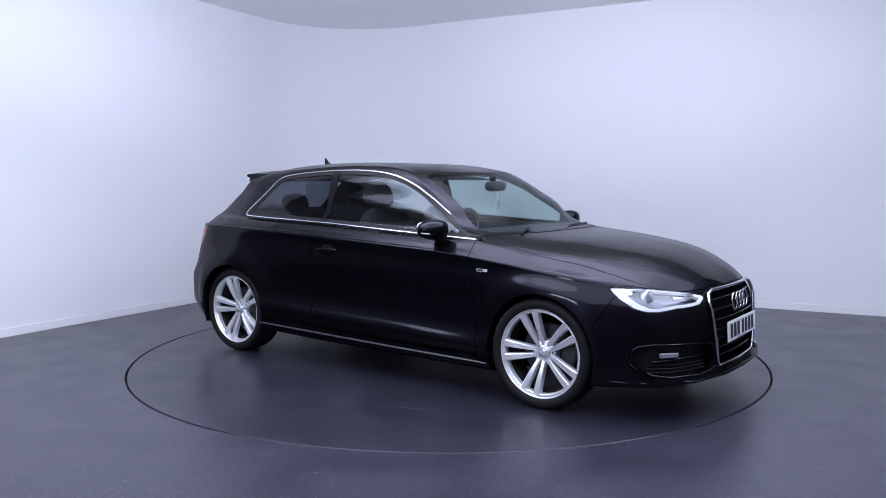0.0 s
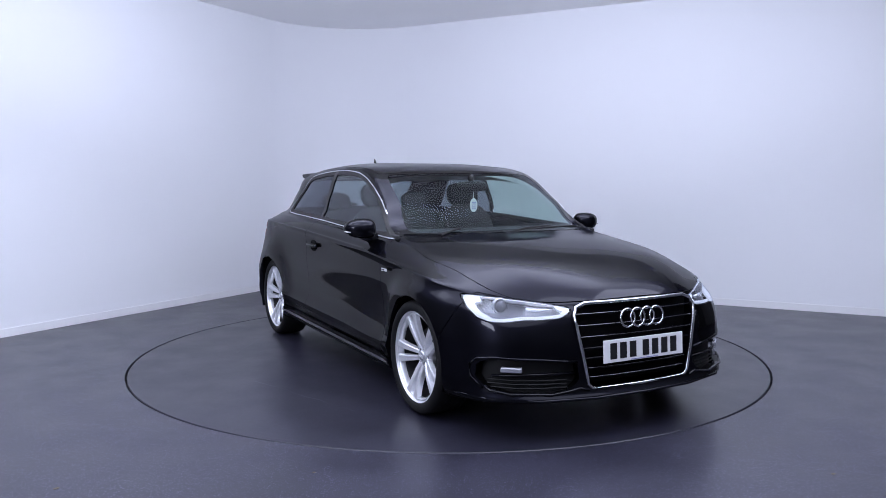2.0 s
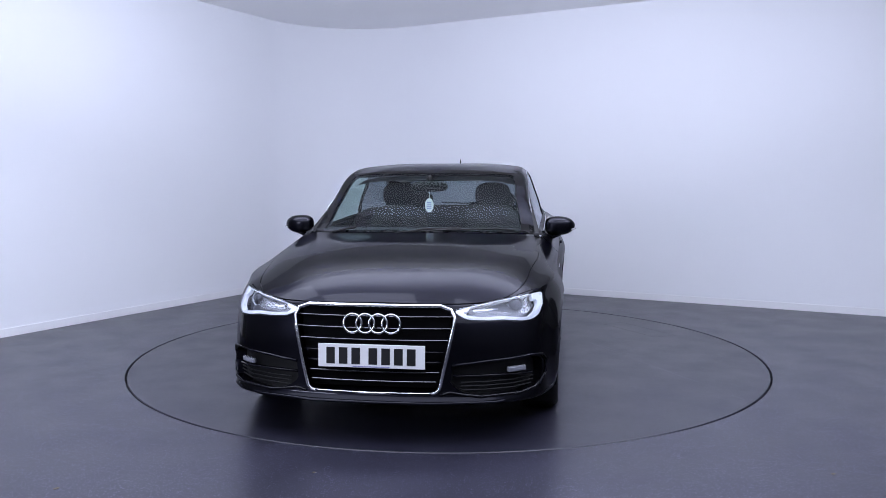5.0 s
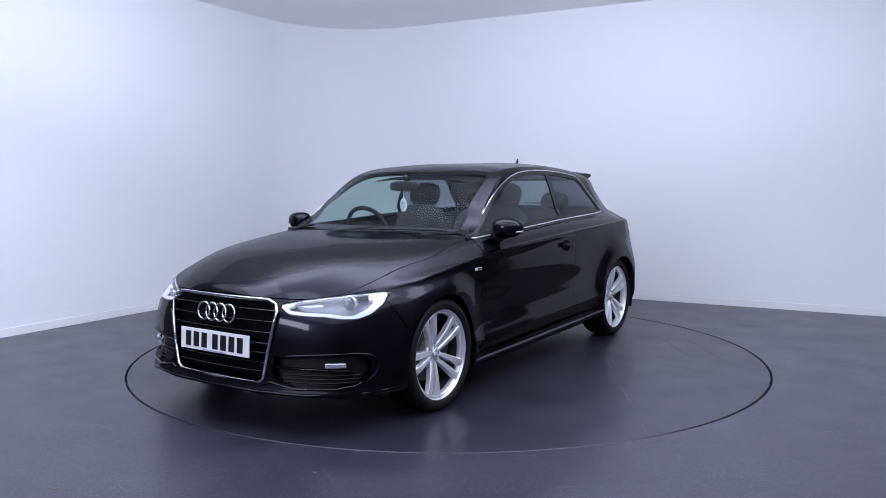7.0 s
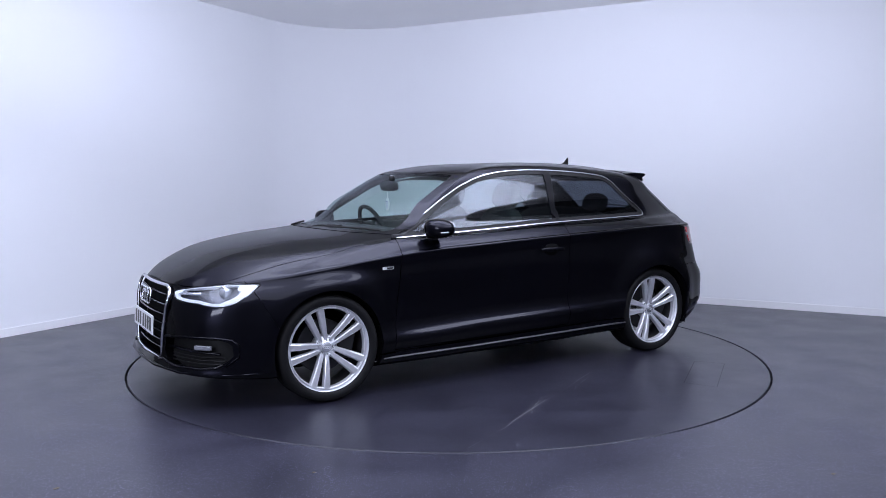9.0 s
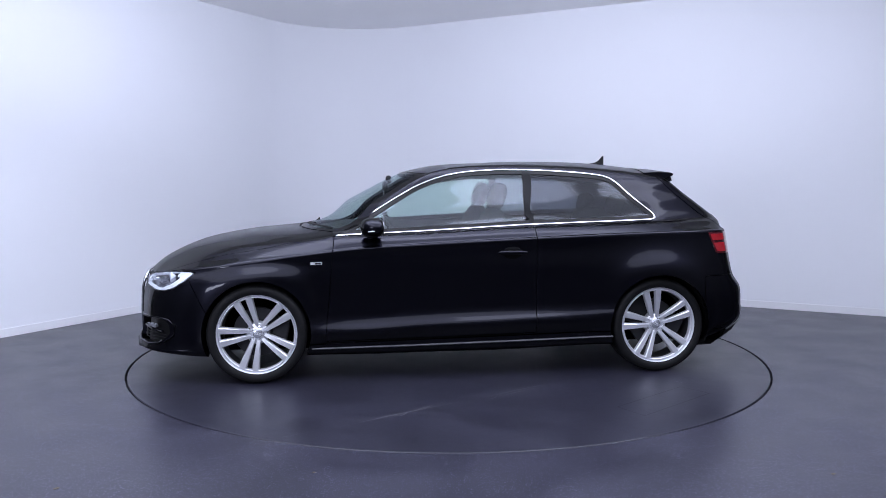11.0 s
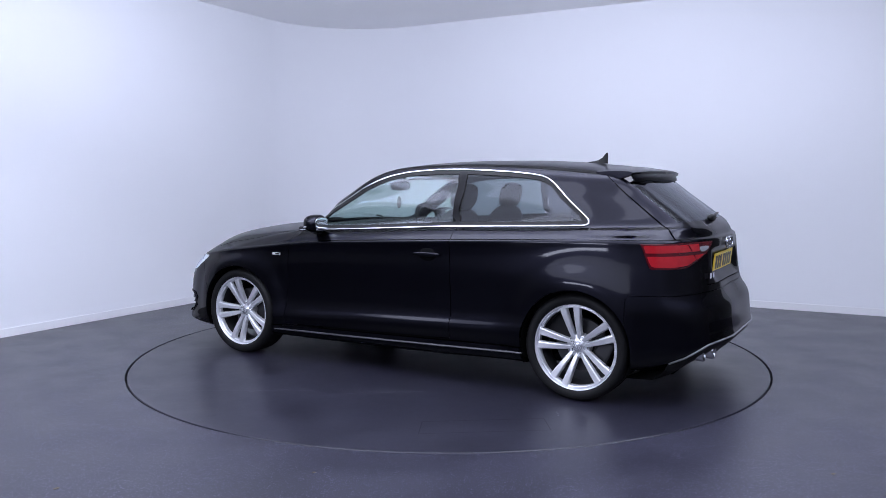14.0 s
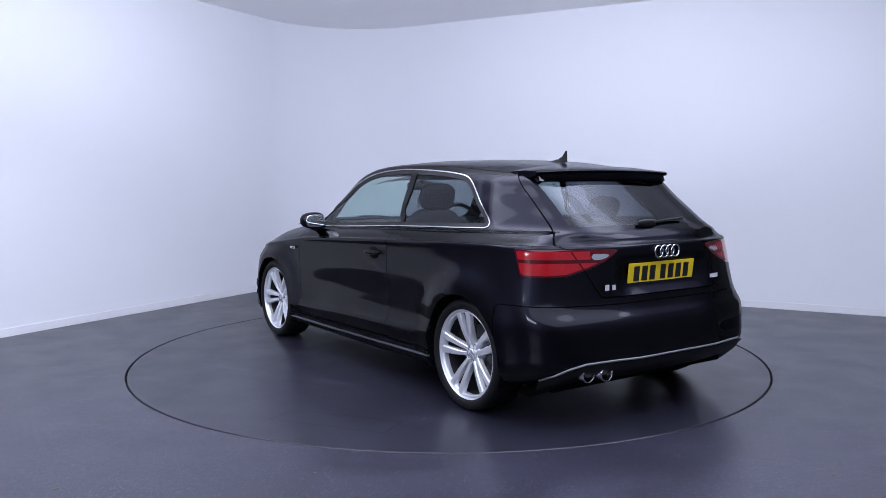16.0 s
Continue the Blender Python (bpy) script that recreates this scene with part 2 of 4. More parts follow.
# ---------------------------------------------------------------- the room
def build_room():
    rad, n = 1.15, 18
    thick = 0.12
    # the path of the white walls: side wall, rounded corner, wall behind the car
    side, back, arc = [room(0, 5.0), room(0, rad)], [room(rad, 0), room(6.7, 0)], []
    for i in range(n + 1):
        q = math.pi / 2 * i / n
        arc.append(room(rad - rad * math.cos(q), rad - rad * math.sin(q)))

    def strip(name, pts, z0, z1, off0, off1, material, label, cat):
        vs, fs = [], []
        for i, p in enumerate(pts):
            a, b = pts[max(i - 1, 0)], pts[min(i + 1, len(pts) - 1)]
            d = (b - a).normalized()
            inn = Vector((d.y, -d.x, 0))
            if (room(4, 4) - p).dot(inn) < 0:
                inn = -inn
            for z, o in ((z0, off1), (z1, off1), (z1, off0), (z0, off0)):
                vs.append((p + inn * o + Vector((0, 0, z)))[:])
        for i in range(len(pts) - 1):
            for j in range(4):
                a, b = i * 4 + j, i * 4 + (j + 1) % 4
                fs.append([a, b, b + 4, a + 4])
        fs += [[0, 1, 2, 3], [len(vs) - 1, len(vs) - 2, len(vs) - 3, len(vs) - 4]]
        ob = part(name, vs, fs, material, smooth=False)
        bm = bmesh.new()
        bm.from_mesh(ob.data)
        bmesh.ops.recalc_face_normals(bm, faces=bm.faces[:])
        bm.to_mesh(ob.data)
        bm.free()
        if len(pts) > 4:
            ob.data.polygons.foreach_set("use_smooth", [True] * len(ob.data.polygons))
            ob.data.set_sharp_from_angle(angle=radians(40))
        return tagged(ob, label, cat, kind="structure")

    for nm, pts in (("wall_west", side), ("wall_corner", arc), ("wall_north", back)):
        strip(nm, pts, -0.05, CEIL + 0.05, -thick, 0.0, M_WALL, "smooth white painted studio wall behind the turntable", "wall")
    for nm, pts in (("baseboard_west", side), ("baseboard_corner", arc), ("baseboard_north", back)):
        strip(nm, pts, 0.0, 0.068, 0.001, 0.014, M_SKIRT, "low white skirting board along the studio wall", "skirting board")
    strip("wall_east", [room(8.6, -0.1), room(8.6, 10.6)], -0.05, CEIL + 0.05, -thick, 0.0, M_DARKWALL, "plain dark wall closing the studio", "wall")
    strip("wall_south", [room(-0.1, 10.6), room(8.6, 10.6)], -0.05, CEIL + 0.05, -thick, 0.0, M_DARKWALL, "plain dark wall closing the studio", "wall")
    strip("wall_southwest", [room(0, 5.0), room(0, 10.6)], -0.05, CEIL + 0.05, -thick, 0.0, M_DARKWALL, "plain dark wall closing the studio", "wall")
    strip("wall_northeast", [room(6.7, 0), room(8.6, 0)], -0.05, CEIL + 0.05, -thick, 0.0, M_DARKWALL, "plain dark wall closing the studio", "wall")
    # ceiling
    c = [room(-0.12, -0.12), room(8.72, -0.12), room(8.72, 10.72), room(-0.12, 10.72)]
    vs = [(p.x, p.y, CEIL) for p in c] + [(p.x, p.y, CEIL + 0.1) for p in c]
    tagged(part("ceiling", vs, [[0, 1, 2, 3], [7, 6, 5, 4], [0, 4, 5, 1], [1, 5, 6, 2], [2, 6, 7, 3], [3, 7, 4, 0]], M_CEIL), "plain white painted studio ceiling", "ceiling", kind="structure")
    # floor: one sheet with the round pit for the turntable
    R0, rings, n = 2.236, (2.236, 2.6, 3.2, 4.5, 7.0, 12.5), 160
    vs, fs = [], []
    for r in rings:
        for i in range(n):
            a = 2 * math.pi * i / n
            vs.append((r * math.cos(a), r * math.sin(a), 0.0))
    for j in range(len(rings) - 1):
        for i in range(n):
            a, b = j * n + i, j * n + (i + 1) % n
            fs.append([a, a + n, b + n, b])
    k = len(vs)
    vs += [(R0 * math.cos(2 * math.pi * i / n), R0 * math.sin(2 * math.pi * i / n), -0.06) for i in range(n)]
    fs += [[i, (i + 1) % n, k + (i + 1) % n, k + i] for i in range(n)]
    tagged(part("floor", vs, fs, M_FLOOR), "dark grey speckled vinyl studio floor with a worn sheen", "floor", kind="structure")
    pv, pf = lathe([(0.001, 0), (2.4, 0)], 64)
    tagged(part("turntable_pit", [(x, z, -0.058) for x, y, z in pv], pf, M_PIT), "black base under the turntable's rim", "pit", kind="structure")


def build_turntable():
    r, n = 2.2225, 160
    prof = [(0.0005, 0.0), (0.6, 0.0), (1.2, 0.0), (1.8, 0.0), (r - 0.004, 0.0), (r, -0.004), (r, -0.05)]
    vs, fs = [], []
    for rr, z in prof:
        vs += [(rr * math.cos(2 * math.pi * i / n), rr * math.sin(2 * math.pi * i / n), z) for i in range(n)]
    for j in range(len(prof) - 1):
        for i in range(n):
            a, b = j * n + i, j * n + (i + 1) % n
            fs.append([a, a + n, b + n, b])
    ob = part("turntable", vs, fs, M_TABLE)
    tagged(ob, "round dark grey vinyl-covered turntable flush with the floor", "turntable")
    hatch = [(-.85, 1.755), (-1.40, 1.365), (-1.29, 1.200), (-.76, 1.575)]

    def stroke(name, pts, w, material, label):
        v, f = [], []
        for i, p in enumerate(pts):
            a, b = Vector(pts[max(i - 1, 0)]), Vector(pts[min(i + 1, len(pts) - 1)])
            d = (b - a).normalized()
            n2 = Vector((-d.y, d.x)) * w * (0.5 + 0.5 * math.sin(1.3 * i + 1))
            v += [(p[0] + n2.x, p[1] + n2.y, .0012), (p[0] - n2.x, p[1] - n2.y, .0012)]
        f = [[2 * i, 2 * i + 1, 2 * i + 3, 2 * i + 2] for i in range(len(pts) - 1)]
        part(name, v, f, material, ob, label)

    for i in range(4):
        stroke("hatch_seam", [hatch[i], hatch[(i + 1) % 4]], .0028, M_SEAM, "fine dark seam of a floor hatch")
    rng = random.Random(4)
    for ax, ay, bx, by in ((-.44, 1.07, 1.06, 1.89), (.46, 1.59, .20, 1.36), (-1.34, 1.12, -1.30, 1.05), (-.07, 1.33, -.40, 1.11), (.2, -1.5, 1.1, -1.2), (-1.4, -.9, -.7, -1.4)):
        k = 9
        stroke("scuff", [(ax + (bx - ax) * i / k + rng.uniform(-.01, .01), ay + (by - ay) * i / k + rng.uniform(-.01, .01)) for i in range(k + 1)], .0042, M_MARK, "faint pale scuff")
    return ob


# ---------------------------------------------------------------- the car's skin
# Sixteen columns from the nose's middle round the flank to the tail's middle, fifteen rows from the sill up to the roof's ridge.
ROWS = []
ROWS.append([(1.95, 0, .19), (1.94, .30, .19), (1.88, .56, .19), (1.74, .72, .18), (1.60, .77, .17), (1.30, .78, .17), (1.00, .78, .17), (.75, .77, .165), (.25, .76, .165), (-.35, .76, .17), (-.95, .77, .19), (-1.3, .78, .19), (-1.62, .75, .20), (-1.78, .66, .22), (-1.88, .40, .22), (-1.90, 0, .22)])
ROWS.append([(2.150, 0, .205), (2.135, .30, .205), (2.06, .58, .205), (1.88, .785, .20), (1.64, .85, .19), (1.30, .86, .20), (1.00, .855, .20), (.75, .848, .195), (.25, .845, .20), (-.35, .848, .205), (-.95, .856, .22), (-1.3, .865, .22), (-1.65, .83, .23), (-1.86, .72, .26), (-1.97, .42, .26), (-1.985, 0, .26)])
ROWS.append([(2.138, 0, .245), (2.122, .30, .245), (2.05, .58, .245), (1.88, .785, .25), (1.64, .86, .26), (1.30, .872, .27), (1.00, .860, .27), (.75, .852, .255), (.25, .850, .26), (-.35, .852, .27), (-.95, .860, .285), (-1.3, .880, .29), (-1.67, .845, .30), (-1.88, .745, .31), (-2.025, .43, .31), (-2.045, 0, .31)])
ROWS.append([(2.125, 0, .40), (2.108, .30, .40), (2.035, .58, .40), (1.885, .775, .41), (1.65, .862, .42), (1.30, .882, .40), (1.00, .866, .34), (.75, .864, .340), (.25, .868, .362), (-.35, .871, .380), (-.95, .874, .405), (-1.3, .887, .45), (-1.69, .848, .42), (-1.90, .755, .40), (-2.05, .43, .40), (-2.075, 0, .40)])
ROWS.append([(2.125, 0, .50), (2.105, .30, .50), (2.03, .57, .50), (1.885, .765, .51), (1.65, .858, .52), (1.30, .885, .54), (1.00, .854, .53), (.75, .841, .50), (.25, .840, .51), (-.35, .844, .52), (-.95, .862, .55), (-1.3, .889, .55), (-1.70, .848, .54), (-1.89, .760, .535), (-2.035, .43, .535), (-2.06, 0, .535)])
ROWS.append([(2.105, 0, .60), (2.085, .30, .60), (2.01, .55, .60), (1.86, .755, .61), (1.65, .846, .63), (1.30, .884, .665), (1.00, .862, .67), (.75, .860, .68), (.25, .860, .69), (-.35, .862, .70), (-.95, .869, .70), (-1.3, .889, .70), (-1.67, .835, .68), (-1.82, .755, .645), (-1.95, .43, .645), (-1.975, 0, .645)])
ROWS.append([(2.062, 0, .672), (2.048, .30, .668), (1.965, .52, .668), (1.775, .735, .705), (1.55, .832, .735), (1.30, .852, .765), (1.00, .866, .797), (.75, .871, .824), (.25, .872, .853), (-.35, .870, .880), (-.95, .865, .902), (-1.3, .845, .912), (-1.62, .800, .917), (-1.77, .725, .915), (-1.915, .42, .912), (-1.958, 0, .912)])
ROWS.append([(2.00, 0, .735), (1.985, .29, .732), (1.89, .50, .737), (1.66, .695, .772), (1.43, .800, .780), (1.22, .832, .795), (.97, .848, .820), (.75, .853, .845), (.25, .853, .874), (-.35, .851, .901), (-.95, .845, .922), (-1.29, .829, .931), (-1.59, .783, .935), (-1.755, .700, .937), (-1.895, .40, .940), (-1.935, 0, .942)])
ROWS.append([(1.80, 0, .838), (1.79, .28, .834), (1.71, .49, .829), (1.45, .690, .838), (1.26, .778, .828), (1.09, .806, .838), (.90, .829, .848), (.75, .836, .868), (.25, .835, .896), (-.35, .833, .924), (-.95, .821, .944), (-1.28, .800, .953), (-1.56, .752, .958), (-1.755, .665, .963), (-1.885, .385, .966), (-1.918, 0, .968)])
ROWS.append([(1.45, 0, .916), (1.44, .28, .911), (1.38, .49, .899), (1.12, .695, .890), (1.03, .752, .882), (.93, .778, .886), (.84, .799, .886), (.75, .804, .898), (.25, .802, .921), (-.35, .799, .950), (-.95, .784, .968), (-1.26, .763, .977), (-1.52, .720, .982), (-1.765, .62, .988), (-1.875, .37, .990), (-1.902, 0, .992)])
ROWS.append([(1.055, 0, .953), (1.04, .28, .952), (.975, .49, .947), (.805, .700, .935), (.80, .742, .922), (.79, .757, .922), (.775, .762, .923), (.75, .764, .925), (.25, .764, .942), (-.35, .759, .972), (-.95, .738, .988), (-1.22, .722, .997), (-1.47, .685, 1.004), (-1.775, .575, 1.012), (-1.862, .35, 1.014), (-1.885, 0, 1.016)])
ROWS.append([(.702, 0, 1.142), (.692, .28, 1.140), (.645, .46, 1.137), (.505, .650, 1.130), (.47, .672, 1.122), (.44, .682, 1.118), (.40, .688, 1.116), (.35, .692, 1.118), (.08, .694, 1.140), (-.39, .690, 1.165), (-.93, .668, 1.175), (-1.16, .650, 1.170), (-1.37, .620, 1.165), (-1.61, .535, 1.165), (-1.665, .33, 1.172), (-1.685, 0, 1.176)])
ROWS.append([(.340, 0, 1.322), (.332, .27, 1.321), (.300, .43, 1.317), (.225, .580, 1.308), (.185, .597, 1.318), (.14, .599, 1.328), (.09, .598, 1.338), (.03, .596, 1.345), (-.12, .592, 1.354), (-.45, .586, 1.358), (-.90, .572, 1.340), (-1.10, .560, 1.324), (-1.27, .545, 1.308), (-1.405, .500, 1.300), (-1.455, .30, 1.308), (-1.470, 0, 1.312)])
ROWS.append([(.235, 0, 1.350), (.225, .22, 1.349), (.19, .36, 1.348), (.10, .480, 1.347), (.06, .49, 1.352), (.02, .49, 1.358), (-.03, .49, 1.363), (-.08, .485, 1.368), (-.20, .48, 1.376), (-.47, .475, 1.381), (-.87, .46, 1.369), (-1.05, .45, 1.357), (-1.20, .43, 1.344), (-1.31, .38, 1.336), (-1.365, .24, 1.338), (-1.385, 0, 1.342)])
ROWS.append([(.02, 0, 1.381), (.01, 0, 1.3815), (-.02, 0, 1.383), (-.06, 0, 1.385), (-.10, 0, 1.386), (-.14, 0, 1.388), (-.18, 0, 1.389), (-.22, 0, 1.390), (-.32, 0, 1.393), (-.52, 0, 1.397), (-.82, 0, 1.396), (-.97, 0, 1.389), (-1.08, 0, 1.380), (-1.15, 0, 1.373), (-1.20, 0, 1.368), (-1.22, 0, 1.366)])


def hermite(P, knots, q):
    """Smooth curve through P (first axis) at parameters q."""
    m = np.gradient(P, knots, axis=0)
    i = np.clip(np.searchsorted(knots, q, side="right") - 1, 0, len(knots) - 2)
    h = (knots[i + 1] - knots[i])
    t = (q - knots[i]) / h
    sh = (-1,) + (1,) * (P.ndim - 1)
    t, h = t.reshape(sh), h.reshape(sh)
    return ((2 * t**3 - 3 * t**2 + 1) * P[i] + (t**3 - 2 * t**2 + t) * h * m[i] + (-2 * t**3 + 3 * t**2) * P[i + 1] + (t**3 - t**2) * h * m[i + 1])


def skin(nu=10, nv=7):
    net = np.array(ROWS, float)                                   # rows, columns, xyz
    net[2:8, 12:14, 1] += .012                                    # square shoulders of the tail
    net[3:5, 13:, 0] += np.array([.0, .018, .024])              # upright lower bumper
    net[5:10, 13:15, 0] -= np.array([.014, .010])
    net[9:12, 13:, 0] += np.array([.004, .010, .024])[:, None]    # flatter rear window
    tag = list(np.arange(15.0))
    flank = np.clip(np.minimum(np.arange(16) - 3, 13 - np.arange(16)) / 2.0, 0, 1)[:, None]
    low = np.clip(np.minimum(np.arange(16) - 5.5, 10.6 - np.arange(16)), 0, 1)[:, None]
    # a tucked line under the shoulder crease, and one over the crease low on the door
    under = net[6] + (net[5] - net[6]) * .13 + flank * np.array([0, -.004, 0])
    over = net[3] + (net[4] - net[3]) * .16 + low * np.array([0, -.009, 0])
    net = np.concatenate([net[:4], over[None], net[4:6], under[None], net[6:]])
    tag = [0, 1, 2, 3, 3.16, 4, 5, 5.87] + tag[6:]
    flip = np.array([1, -1, 1.0])
    # mirrored columns and rows keep the middle line smooth
    net = np.concatenate([net[:, 2:0:-1] * flip, net, net[:, -2:-4:-1] * flip], axis=1)
    top = net[-2:-4:-1] * flip
    net = np.concatenate([net, top], axis=0)
    cu = np.concatenate([[0], np.cumsum(np.linalg.norm(np.diff(net[2:14], axis=1), axis=2).mean(0))])
    cv = np.concatenate([[0], np.cumsum(np.linalg.norm(np.diff(net[:, 4:-4], axis=0), axis=2).mean(1))])
    ui = np.linspace(0, 15, 15 * nu + 1)
    steps = np.linspace(0, len(tag) - 1, (len(tag) - 1) * nv + 1)
    vi = np.interp(steps, np.arange(len(tag)), tag)
    uq = np.interp(ui + 2, np.arange(len(cu)), cu)
    vq = np.interp(steps, np.arange(len(cv)), cv)
    A = hermite(net, cv, vq)
    B = np.transpose(hermite(np.transpose(A, (1, 0, 2)), cu, uq), (1, 0, 2))
    # swelling round the wheel arches, up to the shoulder
    for wx in (1.3, -1.3):
        d = np.hypot(B[..., 0] - wx, B[..., 2] - .315)
        k = np.clip((.515 - d) / .150, 0, 1)
        k = k * k * (3 - 2 * k) * np.clip((.84 - B[..., 2]) / .06, 0, 1) * np.clip((B[..., 2] - .16) / .12, 0, 1) * (B[..., 1] > .6) * np.clip((.47 - np.abs(B[..., 0] - wx)) / .14, 0, 1)
        B[..., 1] += .021 * k
    # hollow for the rear number plate
    well = np.clip((.375 - np.abs(B[..., 1])) / .09, 0, 1) * np.clip((B[..., 2] - .675) / .05, 0, 1) * np.clip((.868 - B[..., 2]) / .04, 0, 1)
    B[..., 0] += np.where(B[..., 0] < -1.7, .042 * well, 0)
    B[:, 0, 1] = B[:, -1, 1] = 0
    B[-1, :, 1] = 0
    du, dv = np.gradient(B, axis=1), np.gradient(B, axis=0)
    N = np.cross(dv, du)
    N /= np.linalg.norm(N, axis=2, keepdims=True) + 1e-12
    if N[30, 80, 1] < 0:
        N = -N
    N[:, 0, 1] = N[:, -1, 1] = N[-1, :, 1] = 0
    nr, nc = B.shape[:2]
    U, Vv = np.meshgrid(ui, vi)
    idx = np.arange(nr * nc).reshape(nr, nc)
    quads = np.stack([idx[:-1, :-1], idx[1:, :-1], idx[1:, 1:], idx[:-1, 1:]], -1).reshape(-1, 4)
    a, b, c = B.reshape(-1, 3)[quads[2000][0]], B.reshape(-1, 3)[quads[2000][1]], B.reshape(-1, 3)[quads[2000][3]]
    if np.dot(np.cross(b - a, c - a), N.reshape(-1, 3)[quads[2000][0]]) < 0:
        quads = quads[:, ::-1]
    data = np.concatenate([B.reshape(-1, 3), N.reshape(-1, 3), U.reshape(-1, 1), Vv.reshape(-1, 1)], axis=1)
    return data, quads.tolist()


SKIN = skin()


def on_skin(a, b, axes, way, keep=1.0, out=0.0):
    """The skin's point whose two coordinates (axes) are nearest to a and b, on the side where coordinate way has the sign keep; a and b for the left half."""
    D = SKIN[0]
    D = D[D[:, way] * keep > (0.3 if way == 1 else 1.4)]
    d = (D[:, axes[0]] - a) ** 2 + (D[:, axes[1]] - b) ** 2
    k = np.argsort(d)[:4]
    w = 1 / (d[k] + 1e-8)
    p = (D[k, :6] * w[:, None]).sum(0) / w.sum()
    p[axes[0]], p[axes[1]] = a, b
    return p[:3] + out * p[3:6]


def clip(mesh, field):
    """Keep the part of the skin where field is above nought, cut along its edge."""
    D, polys = mesh
    f = field(*D[:, :3].T, D[:, 6], D[:, 7])
    f = np.where(np.abs(f) < 1e-7, 1e-7, f)
    pos = f > 0
    extra, cache, out, base = [], {}, [], len(D)
    for p in polys:
        s = [pos[i] for i in p]
        if all(s):
            out.append(p)
            continue
        if not any(s):
            continue
        q = []
        for k, i in enumerate(p):
            j = p[(k + 1) % len(p)]
            if pos[i]:
                q.append(i)
            if pos[i] != pos[j]:
                key = (min(i, j), max(i, j))
                if key not in cache:
                    t = f[i] / (f[i] - f[j])
                    cache[key] = base + len(extra)
                    extra.append(D[i] * (1 - t) + D[j] * t)
                q.append(cache[key])
        if len(q) > 2:
            out.append(q)
    D2 = np.concatenate([D, np.array(extra)]) if extra else D
    used = sorted({i for p in out for i in p})
    remap = {i: k for k, i in enumerate(used)}
    return D2[used], [[remap[i] for i in p] for p in out]


def panel(name, mesh, material, parent, side=0, offset=0.0, flange=0.012, label="", middle=False):
    """A skin panel as a mesh with turned-in edges. side: 1 left, -1 right; middle: both halves in one."""
    D, polys = mesh
    P, N = D[:, :3] + D[:, 3:6] * offset, D[:, 3:6]
    edges = {}
    for p in polys:
        for k, i in enumerate(p):
            j = p[(k + 1) % len(p)]
            e = (min(i, j), max(i, j))
            edges[e] = None if e in edges else (i, j)
    rim = [e for e in edges.values() if e and not (middle and abs(P[e[0], 1]) < 1e-6 and abs(P[e[1], 1]) < 1e-6)]
    vs, fs = P.tolist(), [list(p) for p in polys]
    if flange:
        for i, j in rim:
            k = len(vs)
            vs += [P[i].tolist(), P[j].tolist(), (P[j] - N[j] * flange).tolist(), (P[i] - N[i] * flange).tolist()]
            fs.append([k + 1, k, k + 3, k + 2])
    flip = np.array([1, -1, 1.0])
    if middle:
        k = len(vs)
        arr = np.array(vs)
        m = {i: (i if abs(arr[i, 1]) < 1e-6 and i < len(P) else None) for i in range(k)}
        vs2 = list(vs)
        for i in range(k):
            if m[i] is None:
                m[i] = len(vs2)
                vs2.append((arr[i] * flip).tolist())
        fs = fs + [[m[i] for i in q][::-1] for q in fs]
        vs = vs2
    elif side < 0:
        vs = (np.array(vs) * flip).tolist()
        fs = [q[::-1] for q in fs]
    return part(name, vs, fs, material, parent, label, smooth=True)


def poly_field(poly, pick):
    """Signed distance inside a polygon drawn in two of the coordinates."""
    Q = np.array(poly, float)

    def f(x, y, z, u, v):
        a, b = pick(x, y, z)
        d = np.full(a.shape, 1e9)
        inside = np.zeros(a.shape, bool)
        for (ax, ay), (bx, by) in zip(Q, np.roll(Q, -1, 0)):
            t = np.clip(((a - ax) * (bx - ax) + (b - ay) * (by - ay)) / ((bx - ax) ** 2 + (by - ay) ** 2), 0, 1)
            d = np.minimum(d, np.hypot(a - ax - t * (bx - ax), b - ay - t * (by - ay)))
            cr = ((ay > b) != (by > b)) & (a < (bx - ax) * (b - ay) / (by - ay + 1e-12) + ax)
            inside ^= cr
        return np.where(inside, d, -d)
    return f


YZ = lambda x, y, z: (y, z)
XZ = lambda x, y, z: (x, z)
DLO = [(.815, .918), (.666, .998), (.475, 1.119), (.30, 1.222), (.19, 1.268), (.10, 1.295), (0, 1.314), (-.10, 1.325), (-.268, 1.334), (-.45, 1.333), (-.63, 1.326), (-.81, 1.314), (-.93, 1.301), (-.985, 1.292), (-1.03, 1.276), (-1.075, 1.245), (-1.17, 1.155), (-1.30, 1.050), (-1.318, 1.030), (-1.318, 1.014), (-1.295, 1.004), (-1.0, .994), (-.8, .989), (-.38, .976), (.25, .943), (.55, .930)]
LAMP = [(.79, .704), (.70, .699), (.58, .684), (.44, .660), (.392, .648), (.388, .640), (.40, .626), (.445, .602), (.54, .594), (.62, .594), (.70, .583), (.755, .582), (.79, .600), (.806, .645), (.80, .695)]
GRILLE = [(-1, .668), (.325, .668), (.375, .650), (.392, .615), (.388, .56), (.325, .275), (.305, .258), (.28, .252), (-1, .252)]
INTAKE = [(.385, .385), (.55, .402), (.755, .412), (.80, .388), (.806, .31), (.775, .268), (.70, .250), (.52, .243), (.43, .262), (.375, .30)]
TAIL = [(.336, .914), (.50, .917), (.72, .917), (.95, .917), (.95, .785), (.735, .777), (.64, .783), (.55, .811), (.52, .817), (.424, .856)]


